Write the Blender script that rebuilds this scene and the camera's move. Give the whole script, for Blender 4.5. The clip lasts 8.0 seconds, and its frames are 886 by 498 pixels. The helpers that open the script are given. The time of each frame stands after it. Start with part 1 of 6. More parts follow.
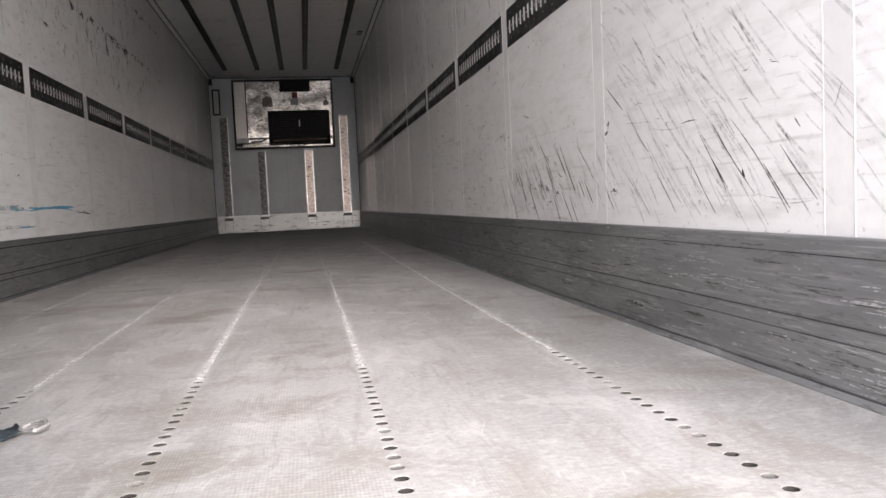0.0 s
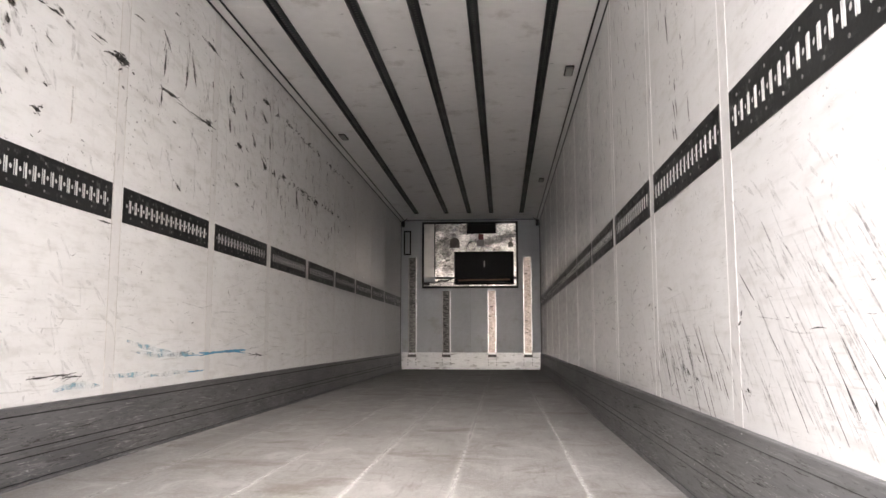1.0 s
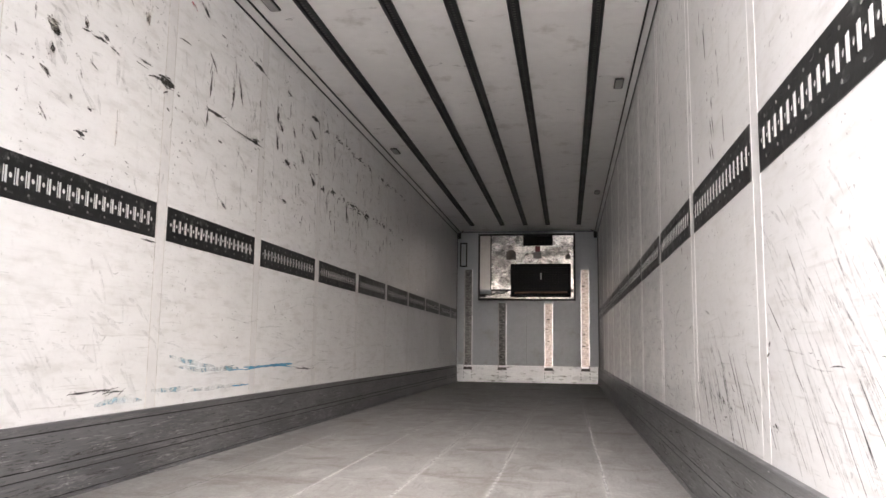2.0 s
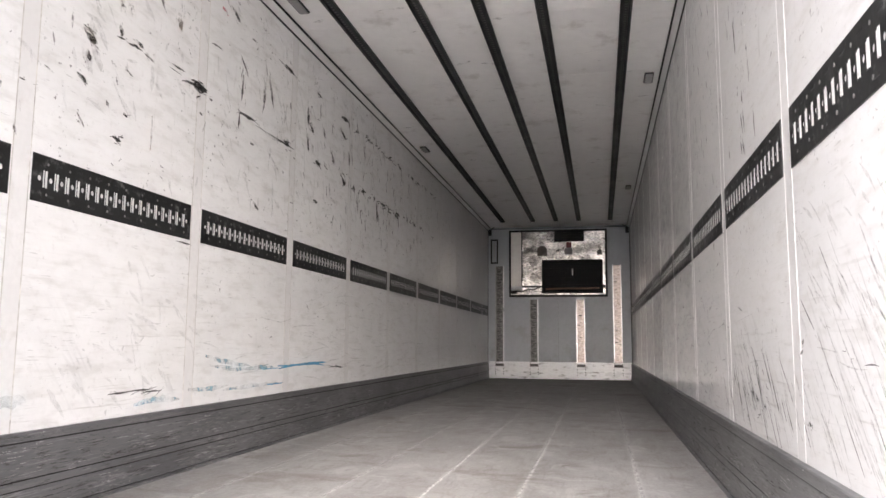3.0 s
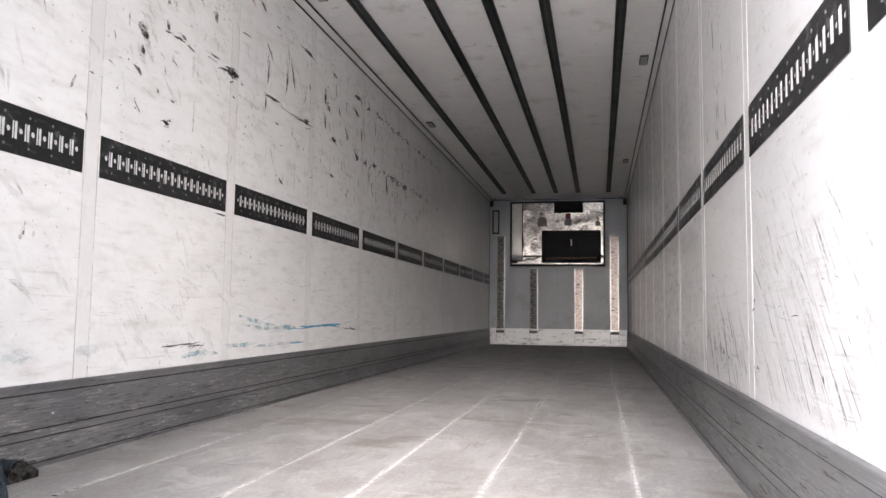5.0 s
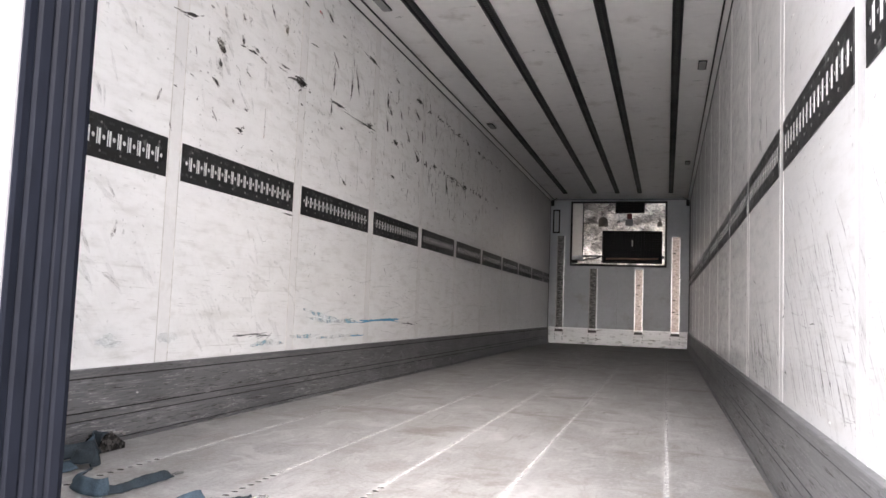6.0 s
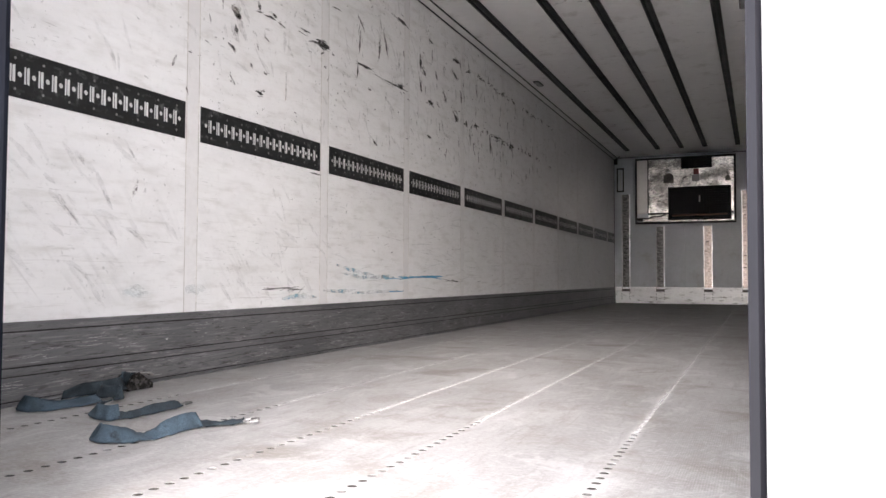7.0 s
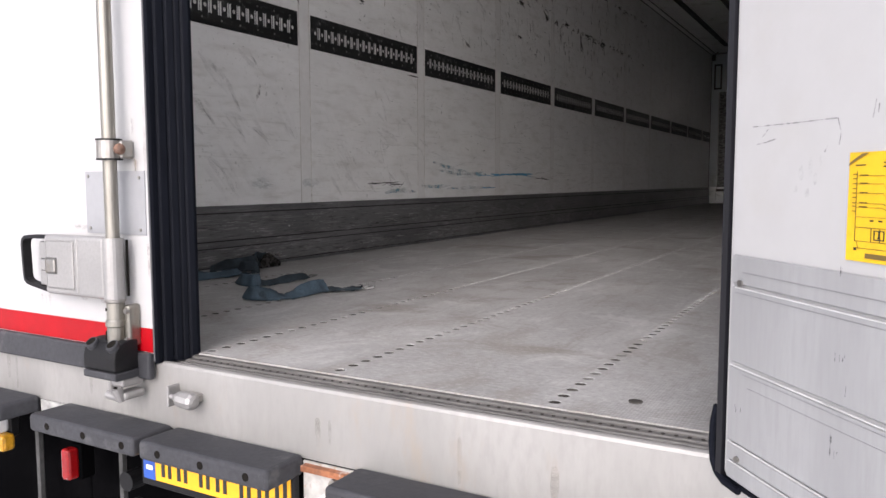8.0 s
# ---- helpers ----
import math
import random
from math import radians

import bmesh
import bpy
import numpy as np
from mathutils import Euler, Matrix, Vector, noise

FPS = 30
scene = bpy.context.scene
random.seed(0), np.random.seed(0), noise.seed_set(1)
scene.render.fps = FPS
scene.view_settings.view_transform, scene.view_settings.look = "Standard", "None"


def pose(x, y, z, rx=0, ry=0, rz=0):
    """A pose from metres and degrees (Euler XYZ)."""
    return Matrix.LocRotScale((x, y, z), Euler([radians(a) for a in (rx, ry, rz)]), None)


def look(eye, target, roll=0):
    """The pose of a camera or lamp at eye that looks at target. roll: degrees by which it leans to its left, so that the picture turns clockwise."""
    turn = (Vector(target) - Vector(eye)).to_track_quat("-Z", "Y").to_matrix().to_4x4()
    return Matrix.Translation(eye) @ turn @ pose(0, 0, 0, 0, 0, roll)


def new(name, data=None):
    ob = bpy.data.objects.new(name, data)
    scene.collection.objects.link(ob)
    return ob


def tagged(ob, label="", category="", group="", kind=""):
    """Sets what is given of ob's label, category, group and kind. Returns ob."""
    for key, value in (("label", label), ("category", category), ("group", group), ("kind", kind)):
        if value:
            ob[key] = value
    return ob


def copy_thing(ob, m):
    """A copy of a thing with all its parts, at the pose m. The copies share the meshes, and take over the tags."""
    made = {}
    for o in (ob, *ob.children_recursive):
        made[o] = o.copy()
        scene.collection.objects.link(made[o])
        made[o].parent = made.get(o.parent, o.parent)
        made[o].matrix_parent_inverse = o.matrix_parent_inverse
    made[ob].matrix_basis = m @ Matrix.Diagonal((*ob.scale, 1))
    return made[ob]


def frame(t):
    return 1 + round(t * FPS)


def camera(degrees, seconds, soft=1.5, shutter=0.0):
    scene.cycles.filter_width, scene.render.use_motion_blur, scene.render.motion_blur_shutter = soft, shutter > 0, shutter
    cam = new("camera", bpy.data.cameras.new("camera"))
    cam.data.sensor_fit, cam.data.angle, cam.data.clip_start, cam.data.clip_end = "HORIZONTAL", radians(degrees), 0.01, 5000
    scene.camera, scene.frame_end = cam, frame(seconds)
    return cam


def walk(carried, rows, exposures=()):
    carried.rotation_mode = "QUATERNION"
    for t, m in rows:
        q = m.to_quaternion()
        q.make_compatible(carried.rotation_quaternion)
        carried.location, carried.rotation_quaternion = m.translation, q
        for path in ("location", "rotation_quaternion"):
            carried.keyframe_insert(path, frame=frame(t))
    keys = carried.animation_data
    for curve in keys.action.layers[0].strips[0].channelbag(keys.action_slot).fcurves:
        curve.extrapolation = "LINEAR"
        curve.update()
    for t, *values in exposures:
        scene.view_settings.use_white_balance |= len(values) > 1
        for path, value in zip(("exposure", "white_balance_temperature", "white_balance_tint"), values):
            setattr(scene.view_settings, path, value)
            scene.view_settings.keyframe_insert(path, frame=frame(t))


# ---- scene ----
cam = camera(60.6, 8.0)
PATH = [
    (0, (0.263, -0.381, 1.588), (0.615, 1.584, 1.462), -2.6),
    (0.3, (0.388, -0.36, 1.647), (0.51, 1.636, 1.669), -1.8),
    (0.5, (0.423, -0.282, 1.675), (0.433, 1.715, 1.782), -1.5),
    (1, (0.562, -0.266, 1.739), (0.407, 1.714, 1.973), -0.0),
    (1.5, (0.669, -0.275, 1.759), (0.416, 1.692, 2.014), 0.4),
    (2, (0.695, -0.234, 1.789), (0.373, 1.723, 2.046), 0.8),
    (3.5, (0.712, -0.292, 1.798), (0.299, 1.65, 2.038), 0.2),
    (4, (0.726, -0.429, 1.788), (0.329, 1.518, 2.016), 0.3),
    (5.5, (0.767, -0.783, 1.752), (0.331, 1.164, 1.897), 1.6),
    (6, (0.847, -0.865, 1.769), (0.28, 1.047, 1.922), 2.2),
    (6.5, (1.026, -0.851, 1.717), (0.362, 1.028, 1.889), 1.7),
    (6.7, (1.108, -0.837, 1.688), (0.41, 1.033, 1.838), 1.1),
    (7, (1.194, -0.837, 1.651), (0.424, 1.008, 1.726), 0.2),
    (7.2, (1.268, -0.903, 1.659), (0.445, 0.92, 1.675), 0.2),
    (7.5, (1.328, -0.966, 1.641), (0.447, 0.829, 1.59), 0.1),
    (7.8, (1.349, -1.067, 1.617), (0.414, 0.696, 1.489), 0.1),
    (8, (1.341, -1.157, 1.596), (0.36, 0.577, 1.419), -0.1),
]
# stops, kelvin, tint: the camera opens up inside and closes down outside
EXPOSURES = [(t, stops, kelvin, 17) for t, stops, kelvin in ((0.0, 2.6, 6520), (0.5, 3.08, 6800), (1.0, 3.26, 6780), (2.0, 3.34, 6700), (3.5, 3.36, 6520), (5.5, 3.15, 6430), (6.5, 3.1, 6430), (7.0, 3.0, 6450), (7.5, 2.25, 6430), (8.0, 1.4, 6420))]
walk(cam, [(t, look(eye, target, roll)) for t, eye, target, roll in PATH], EXPOSURES)

# ---- world, sun ----
world = bpy.data.worlds.new("overcast_sky")
scene.world = world
world.use_nodes = True
SUN_ELEV, SUN_AZ = radians(30), radians(169)
wn = world.node_tree
sky = wn.nodes.new("ShaderNodeTexSky")
sky.sky_type = "NISHITA"
sky.sun_disc = False
sky.sun_elevation, sky.sun_rotation = SUN_ELEV, SUN_AZ
sky.dust_density, sky.air_density = 3.0, 1.0
cloud = wn.nodes.new("ShaderNodeHueSaturation")
cloud.inputs["Saturation"].default_value = 0.35
wn.links.new(sky.outputs["Color"], cloud.inputs["Color"])
wn.links.new(cloud.outputs["Color"], wn.nodes["Background"].inputs["Color"])
wn.nodes["Background"].inputs["Strength"].default_value = 0.12

sun_data = bpy.data.lights.new("sun", "SUN")
sun_data.energy, sun_data.angle, sun_data.color = 1.05, radians(110), (1.0, 0.99, 0.97)
sun = new("sun", sun_data)
SUN_DIR = Vector((math.sin(SUN_AZ) * math.cos(SUN_ELEV), math.cos(SUN_AZ) * math.cos(SUN_ELEV), math.sin(SUN_ELEV)))
sun.matrix_world = look(SUN_DIR * 30, (0, 0, 1))

scene.cycles.max_bounces, scene.cycles.diffuse_bounces = 20, 16

# ---- materials ----


class Graph:
    """A small wrapper to write node graphs in few lines."""

    def __init__(self, name):
        self.m = bpy.data.materials.new(name)
        self.m.use_nodes = True
        self.t = self.m.node_tree
        self.b = self.t.nodes["Principled BSDF"]
        self.geo = self.t.nodes.new("ShaderNodeNewGeometry")
        self.pos = self.geo.outputs["Position"]

    def put(self, socket, value):
        if isinstance(value, bpy.types.NodeSocket):
            self.t.links.new(value, socket)
        elif socket.type == "RGBA" and len(value) == 3:
            socket.default_value = (*value, 1)
        else:
            socket.default_value = value

    def math(self, op, a, b=0.0, clamp=False):
        n = self.t.nodes.new("ShaderNodeMath")
        n.operation, n.use_clamp = op, clamp
        self.put(n.inputs[0], a)
        self.put(n.inputs[1], b)
        return n.outputs[0]

    def map(self, vec, scale=(1, 1, 1), rot=(0, 0, 0)):
        n = self.t.nodes.new("ShaderNodeMapping")
        self.put(n.inputs["Vector"], vec)
        n.inputs["Scale"].default_value = scale
        n.inputs["Rotation"].default_value = [radians(a) for a in rot]
        return n.outputs[0]

    def noise(self, vec, scale, detail=4.0, rough=0.55, dist=0.0):
        n = self.t.nodes.new("ShaderNodeTexNoise")
        self.put(n.inputs["Vector"], vec)
        n.inputs["Scale"].default_value, n.inputs["Detail"].default_value = scale, detail
        n.inputs["Roughness"].default_value, n.inputs["Distortion"].default_value = rough, dist
        return n.outputs["Fac"]

    def span(self, v, a, b, c=0.0, d=1.0):
        n = self.t.nodes.new("ShaderNodeMapRange")
        n.interpolation_type = "SMOOTHSTEP"
        self.put(n.inputs["Value"], v)
        for k, x in zip(("From Min", "From Max", "To Min", "To Max"), (a, b, c, d)):
            n.inputs[k].default_value = x
        return n.outputs["Result"]

    def mix(self, f, a, b):
        n = self.t.nodes.new("ShaderNodeMix")
        n.data_type = "RGBA"
        self.put(n.inputs["Factor"], f)
        self.put(n.inputs[6], a)
        self.put(n.inputs[7], b)
        return n.outputs[2]

    def axes(self, vec):
        n = self.t.nodes.new("ShaderNodeSeparateXYZ")
        self.put(n.inputs[0], vec)
        return n.outputs

    def bump(self, height, strength, distance):
        n = self.t.nodes.new("ShaderNodeBump")
        self.put(n.inputs["Height"], height)
        n.inputs["Strength"].default_value, n.inputs["Distance"].default_value = strength, distance
        self.t.links.new(n.outputs[0], self.b.inputs["Normal"])

    def done(self, color, rough, metal=0.0, spec=0.5):
        self.put(self.b.inputs["Base Color"], color)
        self.put(self.b.inputs["Roughness"], rough)
        self.b.inputs["Metallic"].default_value = metal
        self.b.inputs["Specular IOR Level"].default_value = spec
        return self.m


def tint(c, k):
    return tuple(min(1.0, v * k) for v in c)


def surface(name, c, rough=0.5, metal=0.0, var=0.12, big=3.0, fine=60.0, bump=0.15, stretch=(1, 1, 1), spec=0.5, dirt=None):
    """A worn surface: broad patches, fine grain and slight relief."""
    g = Graph(name)
    p = g.map(g.pos, stretch)
    n1, n2 = g.noise(p, big, 5), g.noise(p, fine, 3)
    col = g.mix(g.span(n1, 0.3, 0.7), tint(c, 1 - var), tint(c, 1 + var))
    col = g.mix(g.span(n2, 0.35, 0.75, 0, 0.6), col, tint(c, 1 - 1.6 * var))
    if dirt:
        d = g.span(g.noise(p, big * 2.3, 6, 0.65), 0.55, 0.72)
        col = g.mix(d, col, dirt)
    g.bump(n2, bump, 0.002)
    return g.done(col, g.span(n1, 0.2, 0.8, rough * 0.8, min(1, rough * 1.25)), metal, spec)


def wall_paint(name, side):
    """White glass-fibre wall sheet: faint smears, rubbed diagonal streaks low down, dark specks higher up."""
    g = Graph(name)
    x, y, z = g.axes(g.pos)
    base = (0.86, 0.86, 0.853)
    n1 = g.noise(g.pos, 1.3, 5)
    n2 = g.noise(g.map(g.pos, (1, 0.5, 2.2)), 9, 5, 0.6)
    col = g.mix(g.span(n1, 0.35, 0.7), tint(base, 1.02), tint(base, 0.96))
    col = g.mix(g.span(n2, 0.47, 0.75, 0, 0.42), col, (0.54, 0.525, 0.49))
    mottle = g.noise(g.map(g.pos, (1, 1, 1.3)), 26, 5, 0.65)
    col = g.mix(g.span(mottle, 0.54, 0.72, 0, 0.2), col, (0.50, 0.49, 0.47))
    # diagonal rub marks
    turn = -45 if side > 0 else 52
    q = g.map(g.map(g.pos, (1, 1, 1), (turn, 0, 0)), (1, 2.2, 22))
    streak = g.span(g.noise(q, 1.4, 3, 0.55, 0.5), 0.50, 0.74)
    patch = g.span(g.noise(g.pos, 1.7, 3), 0.42, 0.62)
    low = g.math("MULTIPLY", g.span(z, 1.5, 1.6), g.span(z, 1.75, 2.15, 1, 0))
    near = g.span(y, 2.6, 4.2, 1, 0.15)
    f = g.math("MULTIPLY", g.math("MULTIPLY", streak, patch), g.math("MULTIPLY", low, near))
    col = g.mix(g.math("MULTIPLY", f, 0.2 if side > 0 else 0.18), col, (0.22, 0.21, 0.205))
    # level scrapes and grime just over the kick plate
    lv = g.span(g.noise(g.map(g.pos, (1, 1.2, 30)), 2.2, 4, 0.6), 0.58, 0.74)
    col = g.mix(g.math("MULTIPLY", lv, g.span(z, 1.5, 2.3, 0.4, 0.05)), col, (0.33, 0.31, 0.28))
    # upright smears higher up
    up = g.span(g.noise(g.map(g.pos, (1, 9, 1.6)), 2.0, 5, 0.65, 0.6), 0.6, 0.76)
    high = g.math("MULTIPLY", g.span(z, 2.45, 2.9), g.span(y, 1.2, 2.4))
    col = g.mix(g.math("MULTIPLY", up, g.math("MULTIPLY", high, 0.35)), col, (0.25, 0.235, 0.21))
    # small dark specks and short level scratches all over
    speck = g.math("MULTIPLY", g.span(g.noise(g.map(g.pos, (1, 1, 1.3)), 42, 3, 0.5), 0.665, 0.70), g.span(g.noise(g.pos, 2.6, 3), 0.42, 0.62))
    col = g.mix(g.math("MULTIPLY", speck, g.span(z, 1.9, 2.6, 0.3, 0.75)), col, (0.10, 0.095, 0.09))
    blot = g.math("MULTIPLY", g.span(g.noise(g.map(g.pos, (1, 1, 0.8)), 15, 4, 0.6), 0.70, 0.735), g.span(y, 2.0, 4.0, 0.3, 1.0))
    col = g.mix(g.math("MULTIPLY", blot, 0.7), col, (0.12, 0.11, 0.10))
    level = g.math("MULTIPLY", g.span(g.noise(g.map(g.pos, (1, 7, 90)), 1.5, 3, 0.5), 0.655, 0.69), g.span(g.noise(g.pos, 3.1, 3), 0.45, 0.6))
    col = g.mix(g.math("MULTIPLY", level, 0.28), col, (0.16, 0.15, 0.14))
    film = g.span(g.noise(g.map(g.pos, (1, 1.2, 3.5)), 3.4, 6, 0.7), 0.40, 0.68)
    col = g.mix(g.math("MULTIPLY", film, 0.11), col, (0.42, 0.405, 0.38))
    fine = g.noise(g.pos, 220, 2)
    g.bump(g.math("ADD", g.math("MULTIPLY", n1, 0.4), g.math("MULTIPLY", fine, 0.04)), 0.03, 0.003)
    return g.done(col, g.math("ADD", g.span(n2, 0.35, 0.75, 0.13, 0.24), g.math("MULTIPLY", film, 0.05)), 0.0, 0.5)


def floor_paint():
    """Worn grey deck with a brushed grain, pale wear, brown stains and daylight painted in at the opening."""
    g = Graph("deck_sheet")
    x, y, z = g.axes(g.pos)
    n1 = g.noise(g.map(g.pos, (1.5, 0.6, 1)), 1.5, 7, 0.62, 0.6)
    n2 = g.noise(g.map(g.pos, (5, 11, 1)), 4, 6, 0.7, 1.2)
    n3 = g.noise(g.map(g.pos, (16, 1.6, 1)), 3, 6, 0.68, 0.8)
    n4 = g.noise(g.pos, 170, 3, 0.7)
    col = g.mix(g.span(n1, 0.3, 0.7), (0.245, 0.241, 0.234), (0.37, 0.367, 0.36))
    col = g.mix(g.span(n2, 0.48, 0.78, 0, 0.55), col, (0.47, 0.468, 0.464))
    col = g.mix(g.span(n3, 0.50, 0.74, 0, 0.6), col, (0.20, 0.188, 0.172))
    col = g.mix(g.span(n4, 0.52, 0.70, 0, 0.30), col, (0.16, 0.15, 0.14))
    stain = g.span(g.noise(g.map(g.pos, (1.1, 1.9, 1)), 1.5, 7, 0.66, 0.5), 0.53, 0.70)
    col = g.mix(g.math("MULTIPLY", stain, 0.75), col, (0.155, 0.136, 0.108))
    # paler towards the rear opening: daylight put into the colour, with an uneven edge
    entry_lit = g.math("ADD", y, g.math("MULTIPLY", g.math("SUBTRACT", g.noise(g.map(g.pos, (1, 1, 1)), 1.8, 5, 0.6), 0.5), 1.4))
    col = g.mix(g.span(entry_lit, 0.2, 1.3, 0.10, 0), col, (0.52, 0.517, 0.513))
    # worn pale bands along the welds, patchy along their length
    away = None
    for line in (-0.857, -0.376, 0.0, 0.376, 0.857):
        d = g.math("ABSOLUTE", g.math("SUBTRACT", x, line))
        away = d if away is None else g.math("MINIMUM", away, d)
    ragged = g.math("ADD", away, g.math("MULTIPLY", g.math("SUBTRACT", g.noise(g.map(g.pos, (22, 14, 1)), 3, 4, 0.7), 0.5), 0.022))
    band = g.math("MULTIPLY", g.span(ragged, 0.0, 0.026, 1, 0), g.span(g.noise(g.map(g.pos, (1, 1.3, 1)), 1.7, 5, 0.65), 0.38, 0.62, 0.10, 0.42))
    col = g.mix(g.math("MULTIPLY", band, g.span(y, 0.6, 1.5)), col, (0.64, 0.635, 0.625))
    blot = g.noise(g.map(g.pos, (2.2, 1.4, 1)), 2.6, 7, 0.7, 1.0)
    col = g.mix(g.span(blot, 0.50, 0.64, 0, 0.45), col, (0.21, 0.19, 0.165))
    col = g.mix(g.span(blot, 0.46, 0.36, 0, 0.35), col, (0.52, 0.515, 0.51))
    grit = g.noise(g.map(g.pos, (1, 1.4, 1)), 70, 3, 0.7)
    col = g.mix(g.span(grit, 0.52, 0.66, 0, 0.22), col, (0.56, 0.555, 0.545))
    col = g.mix(g.span(grit, 0.48, 0.34, 0, 0.24), col, (0.14, 0.135, 0.128))
    # a few short drag scratches
    scratch = g.noise(g.map(g.map(g.pos, (1, 1, 1), (0, 0, 14)), (60, 4, 1)), 2.2, 2, 0.5)
    col = g.mix(g.span(scratch, 0.70, 0.76, 0, 0.22), col, (0.60, 0.595, 0.59))
    # pressed diamond grain, worn smooth in patches
    u, v = g.math("ADD", x, g.math("MULTIPLY", y, 0.55)), g.math("SUBTRACT", x, g.math("MULTIPLY", y, 0.55))
    weave = g.math("MULTIPLY", g.math("SINE", g.math("MULTIPLY", u, 520)), g.math("SINE", g.math("MULTIPLY", v, 520)))
    kept = g.span(g.noise(g.map(g.pos, (2.0, 1.2, 1)), 1.6, 5, 0.6), 0.40, 0.60, 0.15, 1.0)
    weave = g.math("MULTIPLY", weave, kept)
    col = g.mix(g.span(weave, 0.15, 0.9, 0, 0.16), col, (0.62, 0.615, 0.605))
    col = g.mix(g.span(weave, -0.15, -0.9, 0, 0.16), col, (0.16, 0.155, 0.15))
    h = g.math("ADD", g.math("MULTIPLY", weave, 0.35), g.math("ADD", g.math("MULTIPLY", n2, 0.8), g.math("MULTIPLY", grit, 0.5)))
    g.bump(h, 0.35, 0.002)
    return g.done(col, g.span(n1, 0.2, 0.8, 0.50, 0.70), 0.0, 0.4)


def kick_paint(name, sheen):
    """Grey extruded kick plate, scraped along its length, chipped and flecked."""
    g = Graph(name)
    x, y, z = g.axes(g.pos)
    n1 = g.noise(g.map(g.pos, (1, 0.8, 3)), 2.2, 5)
    s1 = g.noise(g.map(g.pos, (1, 1.6, 70)), 2.0, 6, 0.75)
    s2 = g.noise(g.map(g.pos, (1, 5, 34)), 3.0, 6, 0.75)
    s3 = g.noise(g.map(g.pos, (1, 4.5, 52)), 2.4, 6, 0.72, 0.6)
    col = g.mix(g.span(n1, 0.3, 0.7), (0.092, 0.093, 0.097), (0.148, 0.149, 0.153))
    col = g.mix(g.span(s1, 0.52, 0.72, 0, 0.7), col, (0.37, 0.37, 0.37))
    col = g.mix(g.span(s2, 0.55, 0.63, 0, 0.85), col, (0.045, 0.044, 0.042))
    # the lower half takes the pallets: ragged pale and dark chips
    worn = g.math("MULTIPLY", g.span(g.noise(g.map(g.pos, (1, 1.4, 4)), 1.6, 4), 0.42, 0.62), g.span(z, 1.30, 1.44, 1.0, 0.45))
    col = g.mix(g.math("MULTIPLY", g.span(s3, 0.54, 0.64, 0, 0.7), worn), col, (0.42, 0.41, 0.40))
    col = g.mix(g.math("MULTIPLY", g.span(s3, 0.45, 0.36, 0, 0.8), worn), col, (0.060, 0.057, 0.055))
    col = g.mix(g.span(g.noise(g.map(g.pos, (1, 9, 25)), 2.6, 3), 0.71, 0.76), col, (0.60, 0.59, 0.58))
    # painted sheen: the colour pales towards the rear opening where light comes in
    sheen_edge = g.math("ADD", y, g.math("MULTIPLY", g.math("SUBTRACT", g.noise(g.map(g.pos, (1, 1.5, 9)), 2.0, 6, 0.7), 0.5), 2.6))
    col = g.mix(g.span(sheen_edge, 0.7, 2.6, sheen, 0), col, (0.38, 0.38, 0.38))
    col = g.mix(g.math("MULTIPLY", g.span(s2, 0.57, 0.66), g.span(sheen_edge, 0.7, 2.6, sheen, 0)), col, (0.08, 0.078, 0.075))
    g.bump(g.math("ADD", s1, s3), 0.22, 0.002)
    return g.done(col, g.span(s1, 0.3, 0.7, 0.34, 0.52), 0.15, 0.5)


def mark_paint(name, c, low, high, scale=55, cover=1.0):
    """Rubbed-off rubber or chalk: broken up so that the wall shows through."""
    g = Graph(name)
    n = g.noise(g.map(g.pos, (1, 1, 1.4)), scale, 5, 0.7)
    mixer = g.t.nodes.new("ShaderNodeMixShader")
    clear = g.t.nodes.new("ShaderNodeBsdfTransparent")
    g.put(mixer.inputs[0], g.span(n, low, high, 0.0, cover))
    g.t.links.new(clear.outputs[0], mixer.inputs[1])
    g.t.links.new(g.b.outputs[0], mixer.inputs[2])
    g.t.links.new(mixer.outputs[0], g.t.nodes["Material Output"].inputs["Surface"])
    g.done(c, 0.7)
    return g.m


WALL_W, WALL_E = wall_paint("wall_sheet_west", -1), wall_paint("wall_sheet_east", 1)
STRIP = surface("strip_white", (0.79, 0.785, 0.775), 0.22, var=0.04, big=4, fine=40, bump=0.03, dirt=(0.70, 0.685, 0.66))
SEALANT = surface("sealant_grimy", (0.62, 0.60, 0.56), 0.5, var=0.25, big=7, fine=40, bump=0.1, dirt=(0.34, 0.32, 0.29))
BEAD_WHITE = surface("sealant_white", (0.84, 0.835, 0.82), 0.3, var=0.05, big=9, fine=40, bump=0.05)
CEIL = surface("ceiling_white", (0.92, 0.915, 0.905), 0.38, var=0.04, big=1.6, fine=12, bump=0.05, dirt=(0.70, 0.685, 0.66))
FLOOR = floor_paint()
# dirt plus the shade inside holes, both put into one dark tone
HOLE_DIRT_SHADE = surface("hole_dirt_shade", (0.050, 0.047, 0.043), 0.9, var=0.3, big=20, spec=0.1)
# paler copy for dents that catch the light
HOLE_LIT = surface("hole_lit", (0.14, 0.137, 0.132), 0.9, var=0.3, big=20, spec=0.1)
CORE = surface("wall_core_grey", (0.20, 0.195, 0.19), 0.7, var=0.2, big=5)
# near-black tone that paints the shade inside holes and recesses
HOLE = surface("hole_dark", (0.012, 0.011, 0.010), 0.9, var=0.2, spec=0.0)
KICK_W = kick_paint("kick_plate_grey", 0.08)
